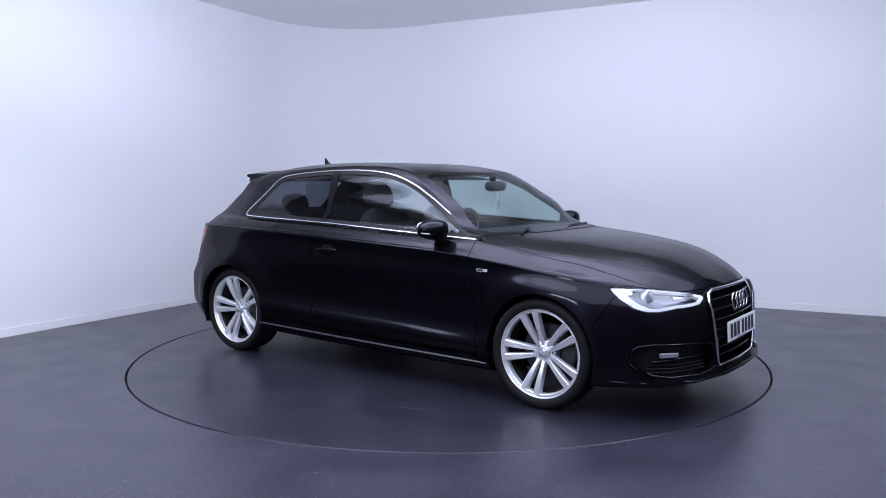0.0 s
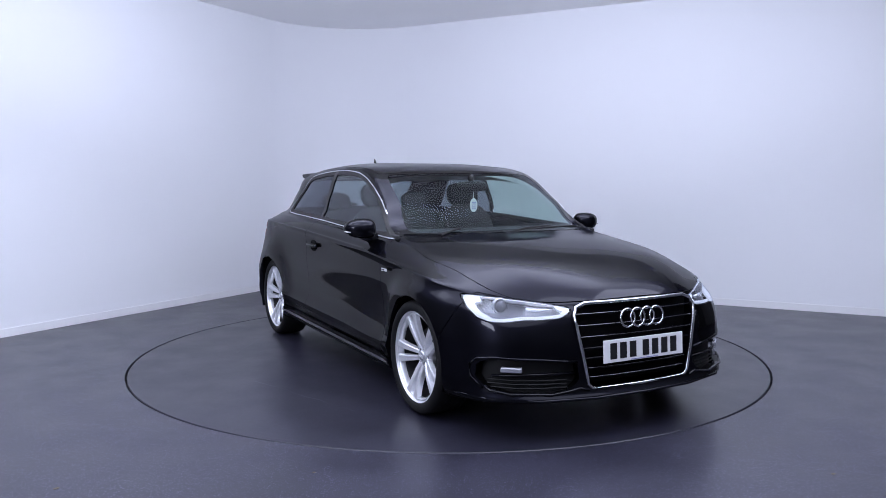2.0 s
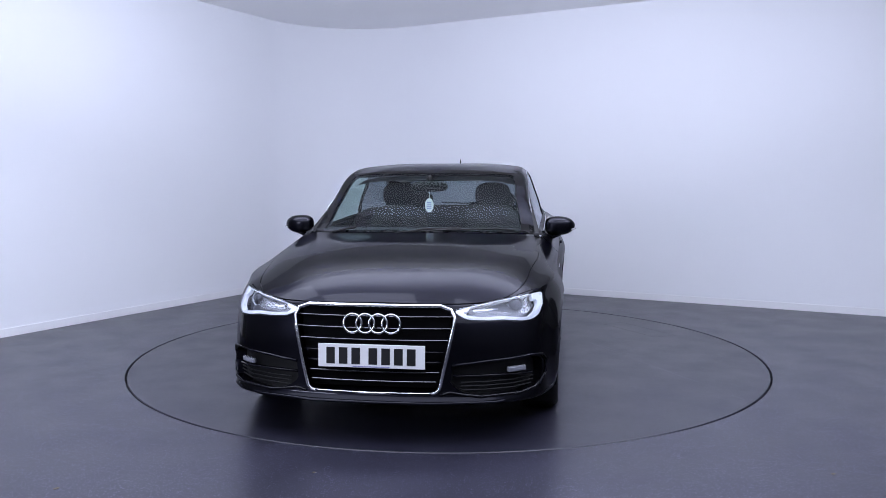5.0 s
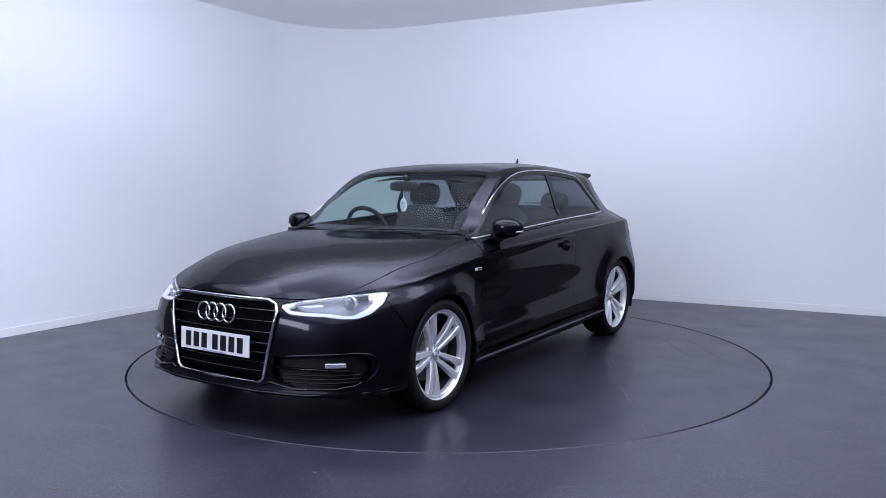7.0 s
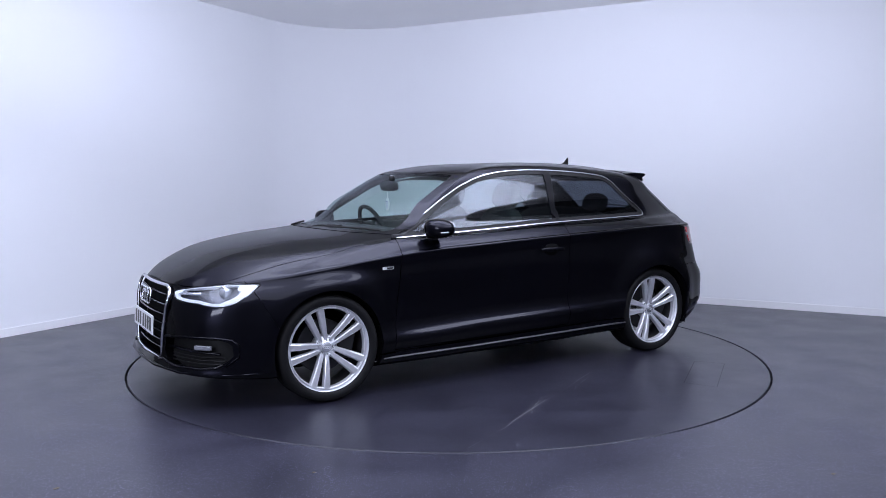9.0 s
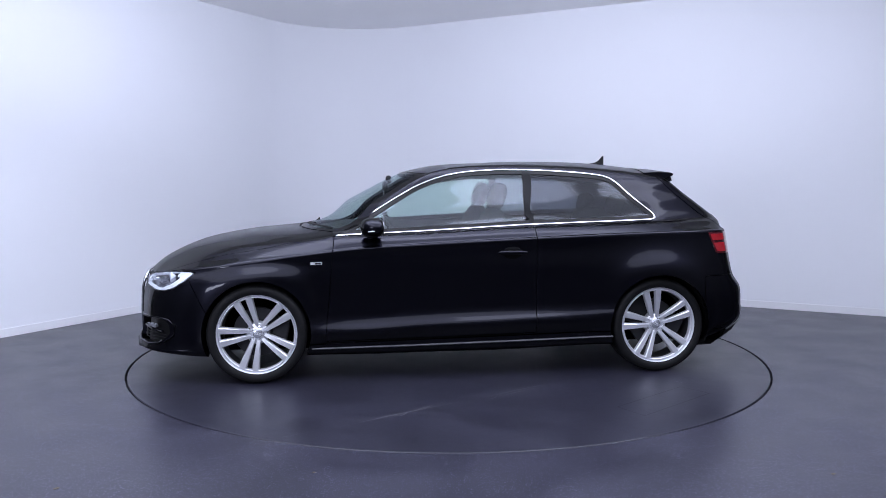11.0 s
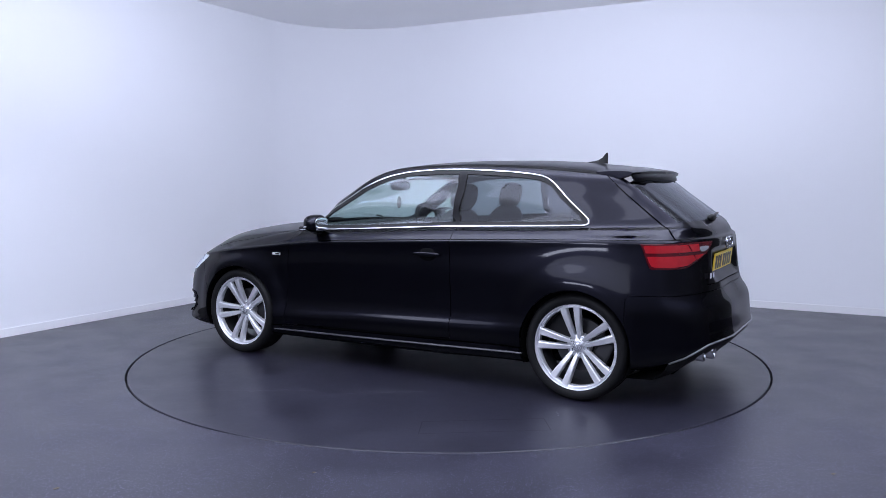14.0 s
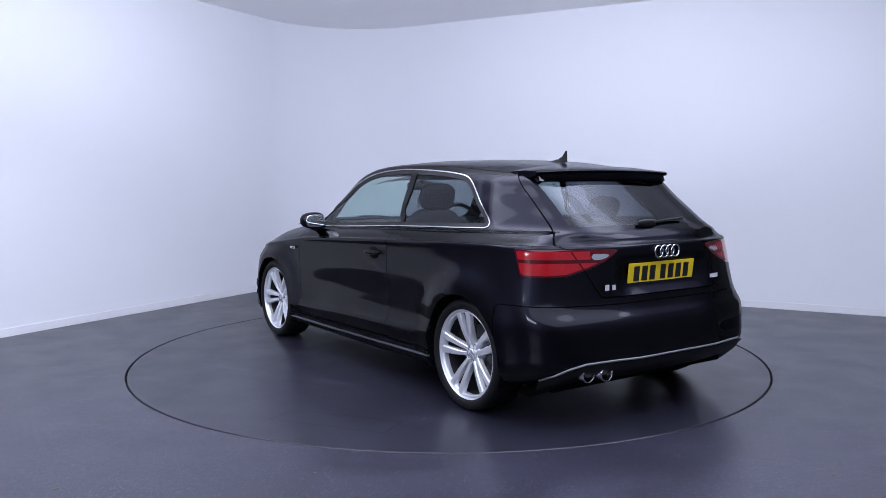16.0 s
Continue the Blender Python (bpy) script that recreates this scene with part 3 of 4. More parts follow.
def build_skin(car):
    base = SKIN
    front = lambda x: np.where(x > 1.45, 0, -1)
    rear = lambda x: np.where(x < -1.45, 0, -1)
    dlo = poly_field(DLO, XZ)
    dlo_side = lambda x, y, z, u, v: np.where((u > 3.2) & (u < 12.9) & (v > 9.0), dlo(x, y, z, u, v), -1.0)
    lamp = poly_field(LAMP, YZ)
    lampf = lambda x, y, z, u, v: np.where(x > 1.60, lamp(x, y, z, u, v), -1.0)
    grl = poly_field(GRILLE, YZ)
    grillef = lambda x, y, z, u, v: np.where(x > 1.9, grl(x, y, z, u, v), -1.0)
    itk = poly_field(INTAKE, YZ)
    intakef = lambda x, y, z, u, v: np.where(x > 1.7, itk(x, y, z, u, v), -1.0)
    tl = poly_field(TAIL, YZ)
    tailf = lambda x, y, z, u, v: np.where(x < -1.45, np.minimum(tl(x, y, z, u, v), -1.705 + 0.40 * (z - .79) - x), -1.0)
    arch = lambda x, y, z, u, v: np.minimum(np.hypot(x - 1.3, z - .315), np.hypot(x + 1.3, z - .315)) - .334 + np.where((y < .5) | (z > .8), 9, 0)
    screenf = lambda x, y, z, u, v: np.minimum.reduce([(2.64 - u) * .2, (v - 10.06) * .2, (11.93 - v) * .2])
    rwin = lambda x, y, z, u, v: np.minimum.reduce([(u - 13.12) * .15, (v - 10.12) * .15, (11.96 - v) * .15])
    roofline = lambda x, y, z, u, v: (v - 12.03) * .1
    bonnet = lambda x, y, z, u, v: np.minimum.reduce([(np.interp(v, [6.16, 6.4, 6.9, 7.6, 8.3, 9.7], [2.45, 2.8, 3.2, 3.5, 3.85, 3.75]) - u) * .1, (v - 6.16) * .07, (9.96 - v) * .2])
    gate = lambda x, y, z, u, v: np.minimum.reduce([np.where(v > 6, (u - np.interp(v, [6, 6.3, 10, 11.4], [13.45, 13.3, 12.8, 12.6])) * .12, (.615 - .6 * (.92 - z)) - y), (v - 5.12) * .15, (12.0 - v) * .1, -1.2 - x])
    bump_f = lambda x, y, z, u, v: np.minimum.reduce([(6.12 - v) * .07, x - 1.60 - .55 * np.maximum(z - .45, 0)])
    low_r = lambda x, y, z, u, v: np.where(x < -1.78, z - .352 + np.clip((y - .60) * .55, 0, .12), 1.0)
    bump_r = lambda x, y, z, u, v: np.minimum.reduce([np.where(u > 13.7, 5.08 - v, 9) * .15, .635 - z, -1.60 - x])
    door = lambda x, y, z, u, v: np.minimum.reduce([.875 - .09 * (z - .28) - x, x + .476, z - .272 + .02 * x, (10.0 - v) * .03])
    sill = lambda x, y, z, u, v: np.minimum.reduce([.262 - .02 * x - z, 1.02 - x, x + 1.02])
    nof = lambda f, g=0.0022: (lambda *a: -f(*a) - g)
    yes = lambda f, g=0.0022: (lambda *a: f(*a) - g)

    def cut(*fields):
        m = base
        for f in fields:
            m = clip(m, f)
        return m

    upper = [nof(screenf, 0.0), nof(rwin, 0.0), nof(dlo_side, 0.0)]
    panel("roof", cut(yes(roofline)), M_PAINT, car, middle=True)
    panel("bonnet", cut(yes(bonnet), nof(grillef), nof(lampf)), M_PAINT, car, middle=True, label="long black bonnet with a soft crease")
    panel("windscreen", cut(screenf), M_SCREEN, car, middle=True, flange=0, offset=-0.002, label="clear curved windscreen")
    panel("tailgate", cut(yes(gate), nof(tailf), nof(rwin, 0.0)), M_PAINT, car, middle=True)
    panel("rear_window", cut(rwin), M_PRIV, car, middle=True, flange=0, offset=-0.002, label="dark tinted rear window")
    panel("front_bumper", cut(yes(bump_f), nof(lampf), nof(grillef, -0.004), nof(intakef, 0.0), arch), M_PAINT, car, middle=True, flange=0.048)
    panel("rear_bumper", cut(yes(bump_r), low_r, nof(tailf), arch), M_PAINT, car, middle=True, flange=0.03)
    # inner shell, so that the joints look into the dark
    panel("inner_shell", cut(*upper, nof(lampf), nof(grillef, 0.02), nof(intakef, 0.0), arch, lambda x, y, z, u, v: np.where(x < -1.75, z - .37, 1.0), lambda x, y, z, u, v: (11.98 - v)), M_LINER, car, middle=True, offset=-0.016, flange=0)
    for s in (1, -1):
        panel("front_wing", cut(nof(bonnet), nof(bump_f), nof(lampf), nof(door), nof(sill), arch, *upper, lambda x, y, z, u, v: x - .55, lambda x, y, z, u, v: np.minimum((10.3 - v) * .1, np.where(v > 9.96, (u - 2.9) * .1, 1))), M_PAINT, car, s, flange=0.02)
        panel("door", cut(yes(door), arch, nof(dlo_side, 0.0)), M_PAINT, car, s)
        panel("side_skirt", cut(yes(sill), arch), M_PAINT, car, s, offset=0.013, flange=0.02)
        panel("quarter_panel", cut(nof(door), nof(sill), nof(gate), nof(bump_r), low_r, nof(tailf), nof(roofline), arch, *upper, lambda x, y, z, u, v: -.40 - x), M_PAINT, car, s, flange=0.02)
        panel("roof_pillar", cut(nof(roofline), *upper, lambda x, y, z, u, v: np.minimum((v - 10.0) * .1, x + .405), lambda x, y, z, u, v: np.where(v < 10.3, (x - .55), 1) * 1.0), M_PAINT, car, s, flange=0.02)
        panel("side_window", cut(dlo_side, lambda x, y, z, u, v: x + .428), M_GLASS, car, s, flange=0, offset=-0.006, label="green-tinted door glass")
        panel("rear_side_window", cut(dlo_side, lambda x, y, z, u, v: -.472 - x), M_PRIV, car, s, flange=0, offset=-0.006, label="dark privacy glass")
        panel("door_pillar", cut(dlo_side, lambda x, y, z, u, v: np.minimum(-.420 - x, x + .480)), M_PILLAR, car, s, offset=0.0, flange=0.012, label="gloss black pillar trim between the panes")
        panel("window_seal", cut(yes(dlo_side, 0.0), nof(dlo_side, -0.026)), M_PLASTIC, car, s, offset=-0.001, flange=0.008)
        panel("window_trim", cut(yes(dlo_side, -0.004), nof(dlo_side, -0.0020)), M_CHROME, car, s, offset=0.004, flange=0.008, label="bright aluminium window surround")
        panel("headlamp_lens", cut(lampf), M_LENS, car, s, flange=0.004, label="clear headlamp cover")
        panel("intake_insert", cut(intakef), M_PLASTIC, car, s, offset=-0.05, flange=0, label="black honeycomb air intake insert")
        tail = panel("tail_lamp", cut(tailf), M_REDDARK, car, s, flange=0.02, label="dark red tail lamp split by the tailgate")
        lens = lambda x, y, z, u, v: tailf(x, y, z, u, v) - .010
        split = lambda x, y, z, u, v: y - .615 + .6 * (.92 - z)
        back_up = lambda x, y, z, u, v: np.minimum.reduce([tailf(x, y, z, u, v) - .012, .505 - y, y - .385, z - .862, .892 - z])
        low_band, high_band = (lambda x, y, z, u, v: .848 - z), (lambda x, y, z, u, v: z - .866)
        inner, outer = (lambda *q: -.005 - split(*q)), (lambda *q: split(*q) - .005)
        for fields in ((outer, low_band), (outer, high_band), (inner, low_band), (inner, high_band, lambda x, y, z, u, v: y - .51)):
            panel("light_band", cut(lens, *fields), M_RED, tail, s, offset=0.003, flange=0.003, label="bright red light band")
        panel("reversing_lamp", cut(back_up), M_LAMPBOWL, tail, s, offset=0.003, flange=0.003, label="clear reversing lamp")
        panel("headlamp_bowl", cut(lampf), M_LAMPDARK, car, s, offset=-0.045, flange=0, label="dark silver headlamp inside")
        panel("light_guide", cut(yes(lampf, 0.004), lambda x, y, z, u, v: np.where(y > .75, .031, np.where(y < .445, .028, np.where(z < .634, .019, .007))) - lampf(x, y, z, u, v)), M_DRL, car, s, offset=-0.003, flange=0.02, label="white light guide round the headlamp's edge")
    return base


# ---------------------------------------------------------------- wheels
def build_wheel(car):
    """Origin on the axle, outward is +y, the outer rim face near y = 0.09."""
    prof = [(.2555, .084), (.2545, .093), (.2495, .0955), (.2455, .093), (.2435, .084), (.2405, .074), (.2385, .076), (.2365, .0835), (.2305, .0845), (.2270, .074), (.2250, .05)]
    wheel = part("wheel", *lathe(prof, 64), M_ALLOY, car, "silver five twin-spoke alloy wheel", smooth=True)
    # barrel takes the dark steel: the shade behind the spokes is in its colour
    part("rim_barrel", *lathe([(.227, .052), (.221, .02), (.219, -.05), (.230, -.09), (.250, -.10)], 64), M_DISC_AND_SHADE, wheel, "dark inner rim barrel", smooth=True)
    tprof = [(.245, .084), (.2505, .098), (.264, .1065), (.283, .109), (.295, .104), (.305, .094), (.310, .078), (.3115, .05), (.3120, 0), (.3115, -.05), (.310, -.078), (.303, -.096), (.28, -.108), (.245, -.09)]
    tv, tf = lathe(tprof, 72)
    # grooves in the tread
    for gy in (-.045, -.015, .015, .045):
        gv, gf = lathe([(.3126, gy - .005), (.3080, gy - .003), (.3080, gy + .003), (.3126, gy + .005)], 72)
        tv, tf = joined((tv, tf), (gv, gf))
    part("tyre", tv, tf, M_TYRE, wheel, "black low-profile tyre", smooth=True)
    hub = [(.001, .052), (.030, .052), (.034, .047), (.062, .044), (.070, .036), (.072, .0), (.072, -.02)]
    part("hub", *lathe(hub, 40), M_ALLOY, wheel, smooth=True)
    part("centre_cap", *lathe([(.001, .060), (.026, .0595), (.029, .057), (.031, .046)], 32), M_LAMPBOWL, wheel, "grey centre cap with a small ring emblem", smooth=True)
    rings = []
    for k in range(4):
        c = -.0165 + k * .011
        rings.append(tube([(c + .007 * math.cos(a), .0605, .007 * math.sin(a)) for a in np.linspace(0, 2 * math.pi, 14)[:-1]], .0012, True, 5))
    part("ring_emblem", *joined(*rings), M_BADGE, wheel)
    for k in range(5):
        a = math.radians(72 * k + 36 - 90)
        c = (.048 * math.cos(a), .048 * math.sin(a))
        v, f = lathe([(.0135, .030), (.0135, .0475), (.0105, .049), (.0095, .043), (.001, .043)], 14)
        part("wheel_bolt", [(x + c[0], y, z + c[1]) for x, y, z in v], f, M_CHROMEDK, wheel)
    for k in range(5):
        for s in (-1, 1):
            vs, fs = [], []
            a0 = math.radians(72 * k - 90)
            st = 9
            for i in range(st):
                t = i / (st - 1)
                r = .044 + (.2325 - .044) * t
                off = s * (.0165 + .0260 * t)
                w = .0112 + .0098 * t
                yf = .050 + .036 * t + .006 * math.sin(math.pi * t)
                yb = yf - (.030 - .006 * t)
                for dw, yy in ((-w * 1.25, yb), (-w, yf - .004), (-w * .72, yf), (w * .72, yf), (w, yf - .004), (w * 1.25, yb)):
                    lr, lo = r, off + dw
                    vs.append((lr * math.cos(a0) - lo * math.sin(a0), yy, lr * math.sin(a0) + lo * math.cos(a0)))
            for i in range(st - 1):
                for j in range(6):
                    p, q = i * 6 + j, i * 6 + (j + 1) % 6
                    fs.append([p, p + 6, q + 6, q])
            fs += [list(range(6)), [(st - 1) * 6 + j for j in range(6)][::-1]]
            part("spoke", vs, fs, M_ALLOY, wheel)
    disc = joined(lathe([(.07, -.012), (.155, -.012), (.157, -.016), (.157, -.034), (.07, -.034)], 48), lathe([(.001, .000), (.068, .000), (.072, -.006), (.072, -.04)], 32))
    part("brake_disc", *disc, M_DISC_AND_SHADE, wheel, "grey steel brake disc", smooth=False)
    from_bm("brake_caliper", block((.10, .06, .16), (-.135, -.012, .03), .015, 2), M_DISC_AND_SHADE, wheel, "dark grey brake caliper")
    return wheel


def add_wheels(car):
    first = build_wheel(car)
    first.matrix_basis = pose(1.3005, .770, .3115, 0, -14, 0)
    copy_thing(first, pose(-1.3005, .758, .3115, 0, -26, 0))
    copy_thing(first, pose(1.3005, -.770, .3115, 0, 0, 180) @ pose(0, 0, 0, 0, -16, 0))
    copy_thing(first, pose(-1.3005, -.758, .3115, 0, 0, 180) @ pose(0, 0, 0, 0, -22, 0))
    # wheel housings and floor pan
    for x in (1.3, -1.3):
        for s in (1, -1):
            v, f = [], []
            n = 28
            for yy in (.885, .50):
                for i in range(n + 1):
                    a = math.pi * (-0.12 + 1.24 * i / n)
                    r = .338 if yy > .8 else .345
                    v.append((x + r * math.cos(a), s * (yy - (.012 if yy > .8 else 0)), .315 + r * math.sin(a)))
            f = [[i, i + 1, n + 2 + i, n + 1 + i] for i in range(n)]
            f.append([n + 1 + i for i in range(n + 1)])
            part("wheel_housing", v, f, M_LINER, car, "black wheel arch liner")
    from_bm("floor_pan", block((3.7, 1.36, .05), (.03, 0, .205), .01), M_LINER, car, "black underbody floor pan")
    for x in (1.3, -1.3):
        part("axle", *tube([(x, -.74, .3115), (x, .74, .3115)], .045), M_LINER, car)


# ---------------------------------------------------------------- fitted parts of the car
def build_front(car):
    # grille: mesh behind, seven slats, bright frame
    face = lambda y, z: 2.128 - .17 * max(0, z - .50) - .20 * y * y - (.9 * max(0, z - .60) ** 1.0) * .28
    from_bm("grille_backing", block((.02, .74, .40), (2.03, 0, .46), .004), M_LINER, car, "black mesh behind the grille slats")
    outline = [(.325, .668), (.375, .650), (.393, .615), (.388, .56), (.355, .41), (.325, .275), (.305, .256), (.28, .250)]
    loop = [(face(y, z) + .002, y, z) for y, z in outline] + [(face(y, .250) + .002, y, .250) for y in (.14, 0, -.14)] + [(face(y, z) + .002, -y, z) for y, z in outline[::-1]] + [(face(y, .668) + .002, y, .668) for y in (-.18, 0, .18)]
    grille = part("grille_frame", *tube(loop, .0098, True, 10), M_CHROME, car, "bright metal frame round the radiator grille", smooth=True)
    for z in (.305, .350, .400, .450, .505, .560, .615):
        hw = np.interp(z, [.25, .56, .615, .668], [.29, .378, .385, .33])
        pts = [(face(y, z) - .022, y, z) for y in np.linspace(-hw, hw, 15)]
        vs, fs = tube(pts, .013, False, 8, 0.42)
        part("grille_slat", vs, fs, M_GLOSSBLK, grille, smooth=True)
        if z != .45 and z != .400:
            part("slat_edge", *tube([(p[0] + .0115, p[1], p[2] + .003) for p in pts], .0016, False, 6), M_CHROMEDK, grille)
    rings = []
    for k in range(4):
        c = -.0945 + k * .063
        rings.append(tube([(face(c, .585) + .010 - .12 * .046 * math.sin(a), c + .0445 * math.cos(a), .586 + .0445 * math.sin(a)) for a in np.linspace(0, 2 * math.pi, 33)[:-1]], .0062, True, 8))
    part("ring_emblem", *joined(*rings), M_CHROME, car, "four bright interlocked metal rings", smooth=True)
    # plate with bars
    lean = pose(2.139, 0, .432, 0, -3, 0)
    pl = from_bm("number_plate", block((.006, .522, .113), (0, 0, 0), .0025, 2, None), M_WHITEPL, car, "white front number plate with dark bars")
    pl.matrix_basis = lean
    bars = []
    for i, y in enumerate((.195, .133, .071, .009, -.075, -.137, -.199)):
        bars.append(plate_poly([(-.021, -.0395), (.021, -.0395), (.021, .0395), (-.021, .0395)], lambda a, b, d, y=y: (.0032 + d, y + a, b), .0012))
    for bar_mesh in bars:
        part("plate_bar", *bar_mesh, M_INK, pl, "black bar in place of a character")
    part("plate_border", *plate_poly([(-.09, -.0525), (.09, -.0525), (.09, -.0485), (-.09, -.0485)], lambda a, b, d: (.0032 + d, a, b), .001), M_BLUE, pl)
    # splitter and intakes
    sp = [(2.150, 0), (2.136, .30), (2.062, .58), (1.96, .70), (1.875, .780), (1.76, .822), (1.66, .846)]
    pts = [(x + .004, -y, .213) for x, y in sp[::-1]] + [(x + .004, y, .213) for x, y in sp[1:]]
    part("splitter", *tube(pts, .014, False, 8, 0.6), M_PAINT, car, "gloss black front splitter lip", smooth=True)
    for s in (1, -1):
        low = [(.33, .250), (.375, .262), (.43, .252), (.52, .238), (.70, .244), (.765, .258), (.778, .275)]
        fin = [on_skin(y, z, (1, 2), 0, 1, .006) * np.array([1, s, 1]) for y, z in low]
        part("intake_blade", *tube(fin, .0085, False, 8, .8), M_GLOSSBLK, car, "gloss black blade under the air intake", smooth=True)
        top = [(.385, .390), (.47, .398), (.55, .406), (.65, .412), (.755, .416), (.80, .405), (.818, .372), (.814, .31), (.785, .262)]
        brow = [on_skin(y, z, (1, 2), 0, 1, .002) * np.array([1, s, 1]) for y, z in top]
        part("intake_brow", *tube(brow, .010, False, 10, .7), M_PAINT, car, smooth=True)
        shelf = [on_skin(y, z, (1, 2), 0, 1, -.022) * np.array([1, s, 1]) for y, z in ((.39, .335), (.55, .335), (.70, .33), (.765, .326))]
        part("intake_shelf", *tube(shelf, .012, False, 8, .6), M_GLOSSBLK, car, smooth=True)
        for z in (.268, .286, .304):
            part("intake_slat", *tube([on_skin(y, z, (1, 2), 0, 1, -.026) * np.array([1, s, 1]) for y in (.43, .55, .68, .78)], .0035, False, 6), M_PLASTIC, car)
        fog = from_bm("fog_lamp", block((.024, .105, .026), on_skin(.690, .358, (1, 2), 0, 1, -.016) * np.array([1, s, 1]), .006, 2, Euler((0, 0, s * radians(40))).to_matrix().to_4x4()), M_LAMPBOWL, car, "small silver fog lamp")
        # headlamp inside: lens barrel, surround, inner strip
        eye = (1.852, s * .668, .650)
        d = Vector((1, s * .25, -.02)).normalized()
        rot = d.to_track_quat("Y", "Z").to_matrix().to_4x4()
        place = lambda vf: ([(Matrix.Translation(eye) @ rot @ Vector(p))[:] for p in vf[0]], vf[1])
        hl = part("headlamp_projector", *place(lathe([(.001, .016), (.018, .012), (.029, .002), (.033, -.01), (.033, -.05)], 28)), M_LAMPDARK, car, "round projector lens in the headlamp", smooth=True)
        part("projector_ring", *place(lathe([(.034, .0), (.037, .004), (.041, .002), (.042, -.03)], 28)), M_LAMPBOWL, hl, smooth=True)
        part("lamp_fin", *tube([(1.945, s * .585, .640), (1.975, s * .535, .636), (2.005, s * .475, .636)], .011, False, 8, .8), M_LAMPBOWL, car, "satin silver reflector fin", smooth=True)
        # bright wing badge
        part("wing_badge", *plate_poly([(-.036, -.008), (.036, -.008), (.036, .008), (-.036, .008)], lambda a, b, dd, s=s: (.928 + a, s * (.8755 + dd), .752 + b), .003), M_BADGE, car, "small bright wing badge")
        part("badge_bar", *plate_poly([(-.008, -.005), (.030, -.005), (.030, .005), (-.008, .005)], lambda a, b, dd, s=s: (.928 - a, s * (.8788 + dd), .752 + b), .0008), M_INK, car)


def build_rear(car):
    lean = pose(-1.932, 0, .776, 0, 6, 180)
    pl = from_bm("number_plate", block((.006, .522, .113), (0, 0, 0), .0025, 2), M_YELLOWPL, car, "yellow rear number plate with dark bars")
    pl.matrix_basis = lean
    bars = []
    for y in (.195, .133, .071, .009, -.075, -.137, -.199):
        bars.append(plate_poly([(-.021, -.0395), (.021, -.0395), (.021, .0395), (-.021, .0395)], lambda a, b, d, y=y: (.0032 + d, y + a, b), .0012))
    for bar_mesh in bars:
        part("plate_bar", *bar_mesh, M_INK, pl, "black bar in place of a character")
    part("plate_border", *plate_poly([(-.09, -.0525), (.09, -.0525), (.09, -.0485), (-.09, -.0485)], lambda a, b, d: (.0032 + d, a, b), .001), M_INK, pl)
    rings = []
    for k in range(4):
        c = -.066 + k * .044
        rings.append(tube([(-1.968 + .05 * .032 * math.sin(a), c + .031 * math.cos(a), .888 + .031 * math.sin(a)) for a in np.linspace(0, 2 * math.pi, 29)[:-1]], .0048, True, 8))
    part("ring_emblem", *joined(*rings), M_CHROME, car, "four bright interlocked metal rings", smooth=True)
    bar = lambda y, z, w, h, x: plate_poly([(-w, -h), (w, -h), (w, h), (-w, h)], lambda a, b, d: (x - d, y + a, z + b), .003)
    part("model_badge", *joined(bar(.44, .722, .014, .015, -1.956), bar(.398, .722, .012, .013, -1.962)), M_BADGE, car, "bright badge bars on the tailgate")
    part("engine_badge", *joined(*[bar(-.385 - .022 * i, .728, .008, .011, -1.960 + .004 * i) for i in range(4)]), M_BADGE, car, "small bright badge bars on the tailgate")
    # spoiler over the rear window
    vs, fs = [], []
    ys = np.linspace(-.53, .53, 25)
    for y in ys:
        k = (abs(y) / .53)
        xt = -1.556 + .040 * k ** 3
        zt = 1.326 - .012 * k ** 2.5
        xr, zr = -1.30 - .01 * (1 - k * k), 1.3575 - .030 * k ** 2 - .012 * k ** 6
        for x, z in ((xr, zr), ((xr + xt) / 2, (zr + zt) / 2 + .006), (xt + .02, zt + .003), (xt, zt - .005), (xt + .006, zt - .018), (xt + .07, zt - .038), (xr - .10, zr - .055), (xr + .02, zr - .03)):
            vs.append((x, y, z))
    for i in range(len(ys) - 1):
        for j in range(8):
            a, b = i * 8 + j, i * 8 + (j + 1) % 8
            fs.append([a, b, b + 8, a + 8])
    fs += [list(range(8))[::-1], [(len(ys) - 1) * 8 + j for j in range(8)]]
    sp = part("roof_spoiler", vs, fs, M_PAINT, car, "black roof spoiler over the rear window", smooth=True)
    sp.data.set_sharp_from_angle(angle=radians(45))
    uv, uf = [], []
    for y in ys * .93:
        k = abs(y) / .53
        xt, zt = -1.556 + .040 * k ** 3, 1.326 - .012 * k ** 2.5
        uv += [(xt + .012, y, zt - .018), (-1.535 + .03 * k ** 2, y, 1.268 - .012 * k), (-1.49, y, 1.258), (-1.44, y, 1.30)]
    uf = [[i * 4 + j, i * 4 + j + 1, i * 4 + j + 5, i * 4 + j + 4] for i in range(len(ys) - 1) for j in range(3)]
    part("spoiler_underside", uv, uf, M_PILLAR, sp, "black recessed underside of the spoiler", smooth=True)
    for s in (1, -1):
        wing = plate_poly([(-1.36, 1.300), (-1.50, 1.300), (-1.515, 1.262), (-1.475, 1.245), (-1.42, 1.262)], lambda a, b, d, s=s: (a, s * (.478 + d + .03 * (1.30 - b)), b), .030)
        part("spoiler_cheek", *wing, M_GLOSSBLK, sp)
    from_bm("brake_light", block((.02, .30, .014), (-1.505, 0, 1.278), .004), M_REDDARK, sp, "slim high brake light")
    # fin aerial
    av, af = [], []
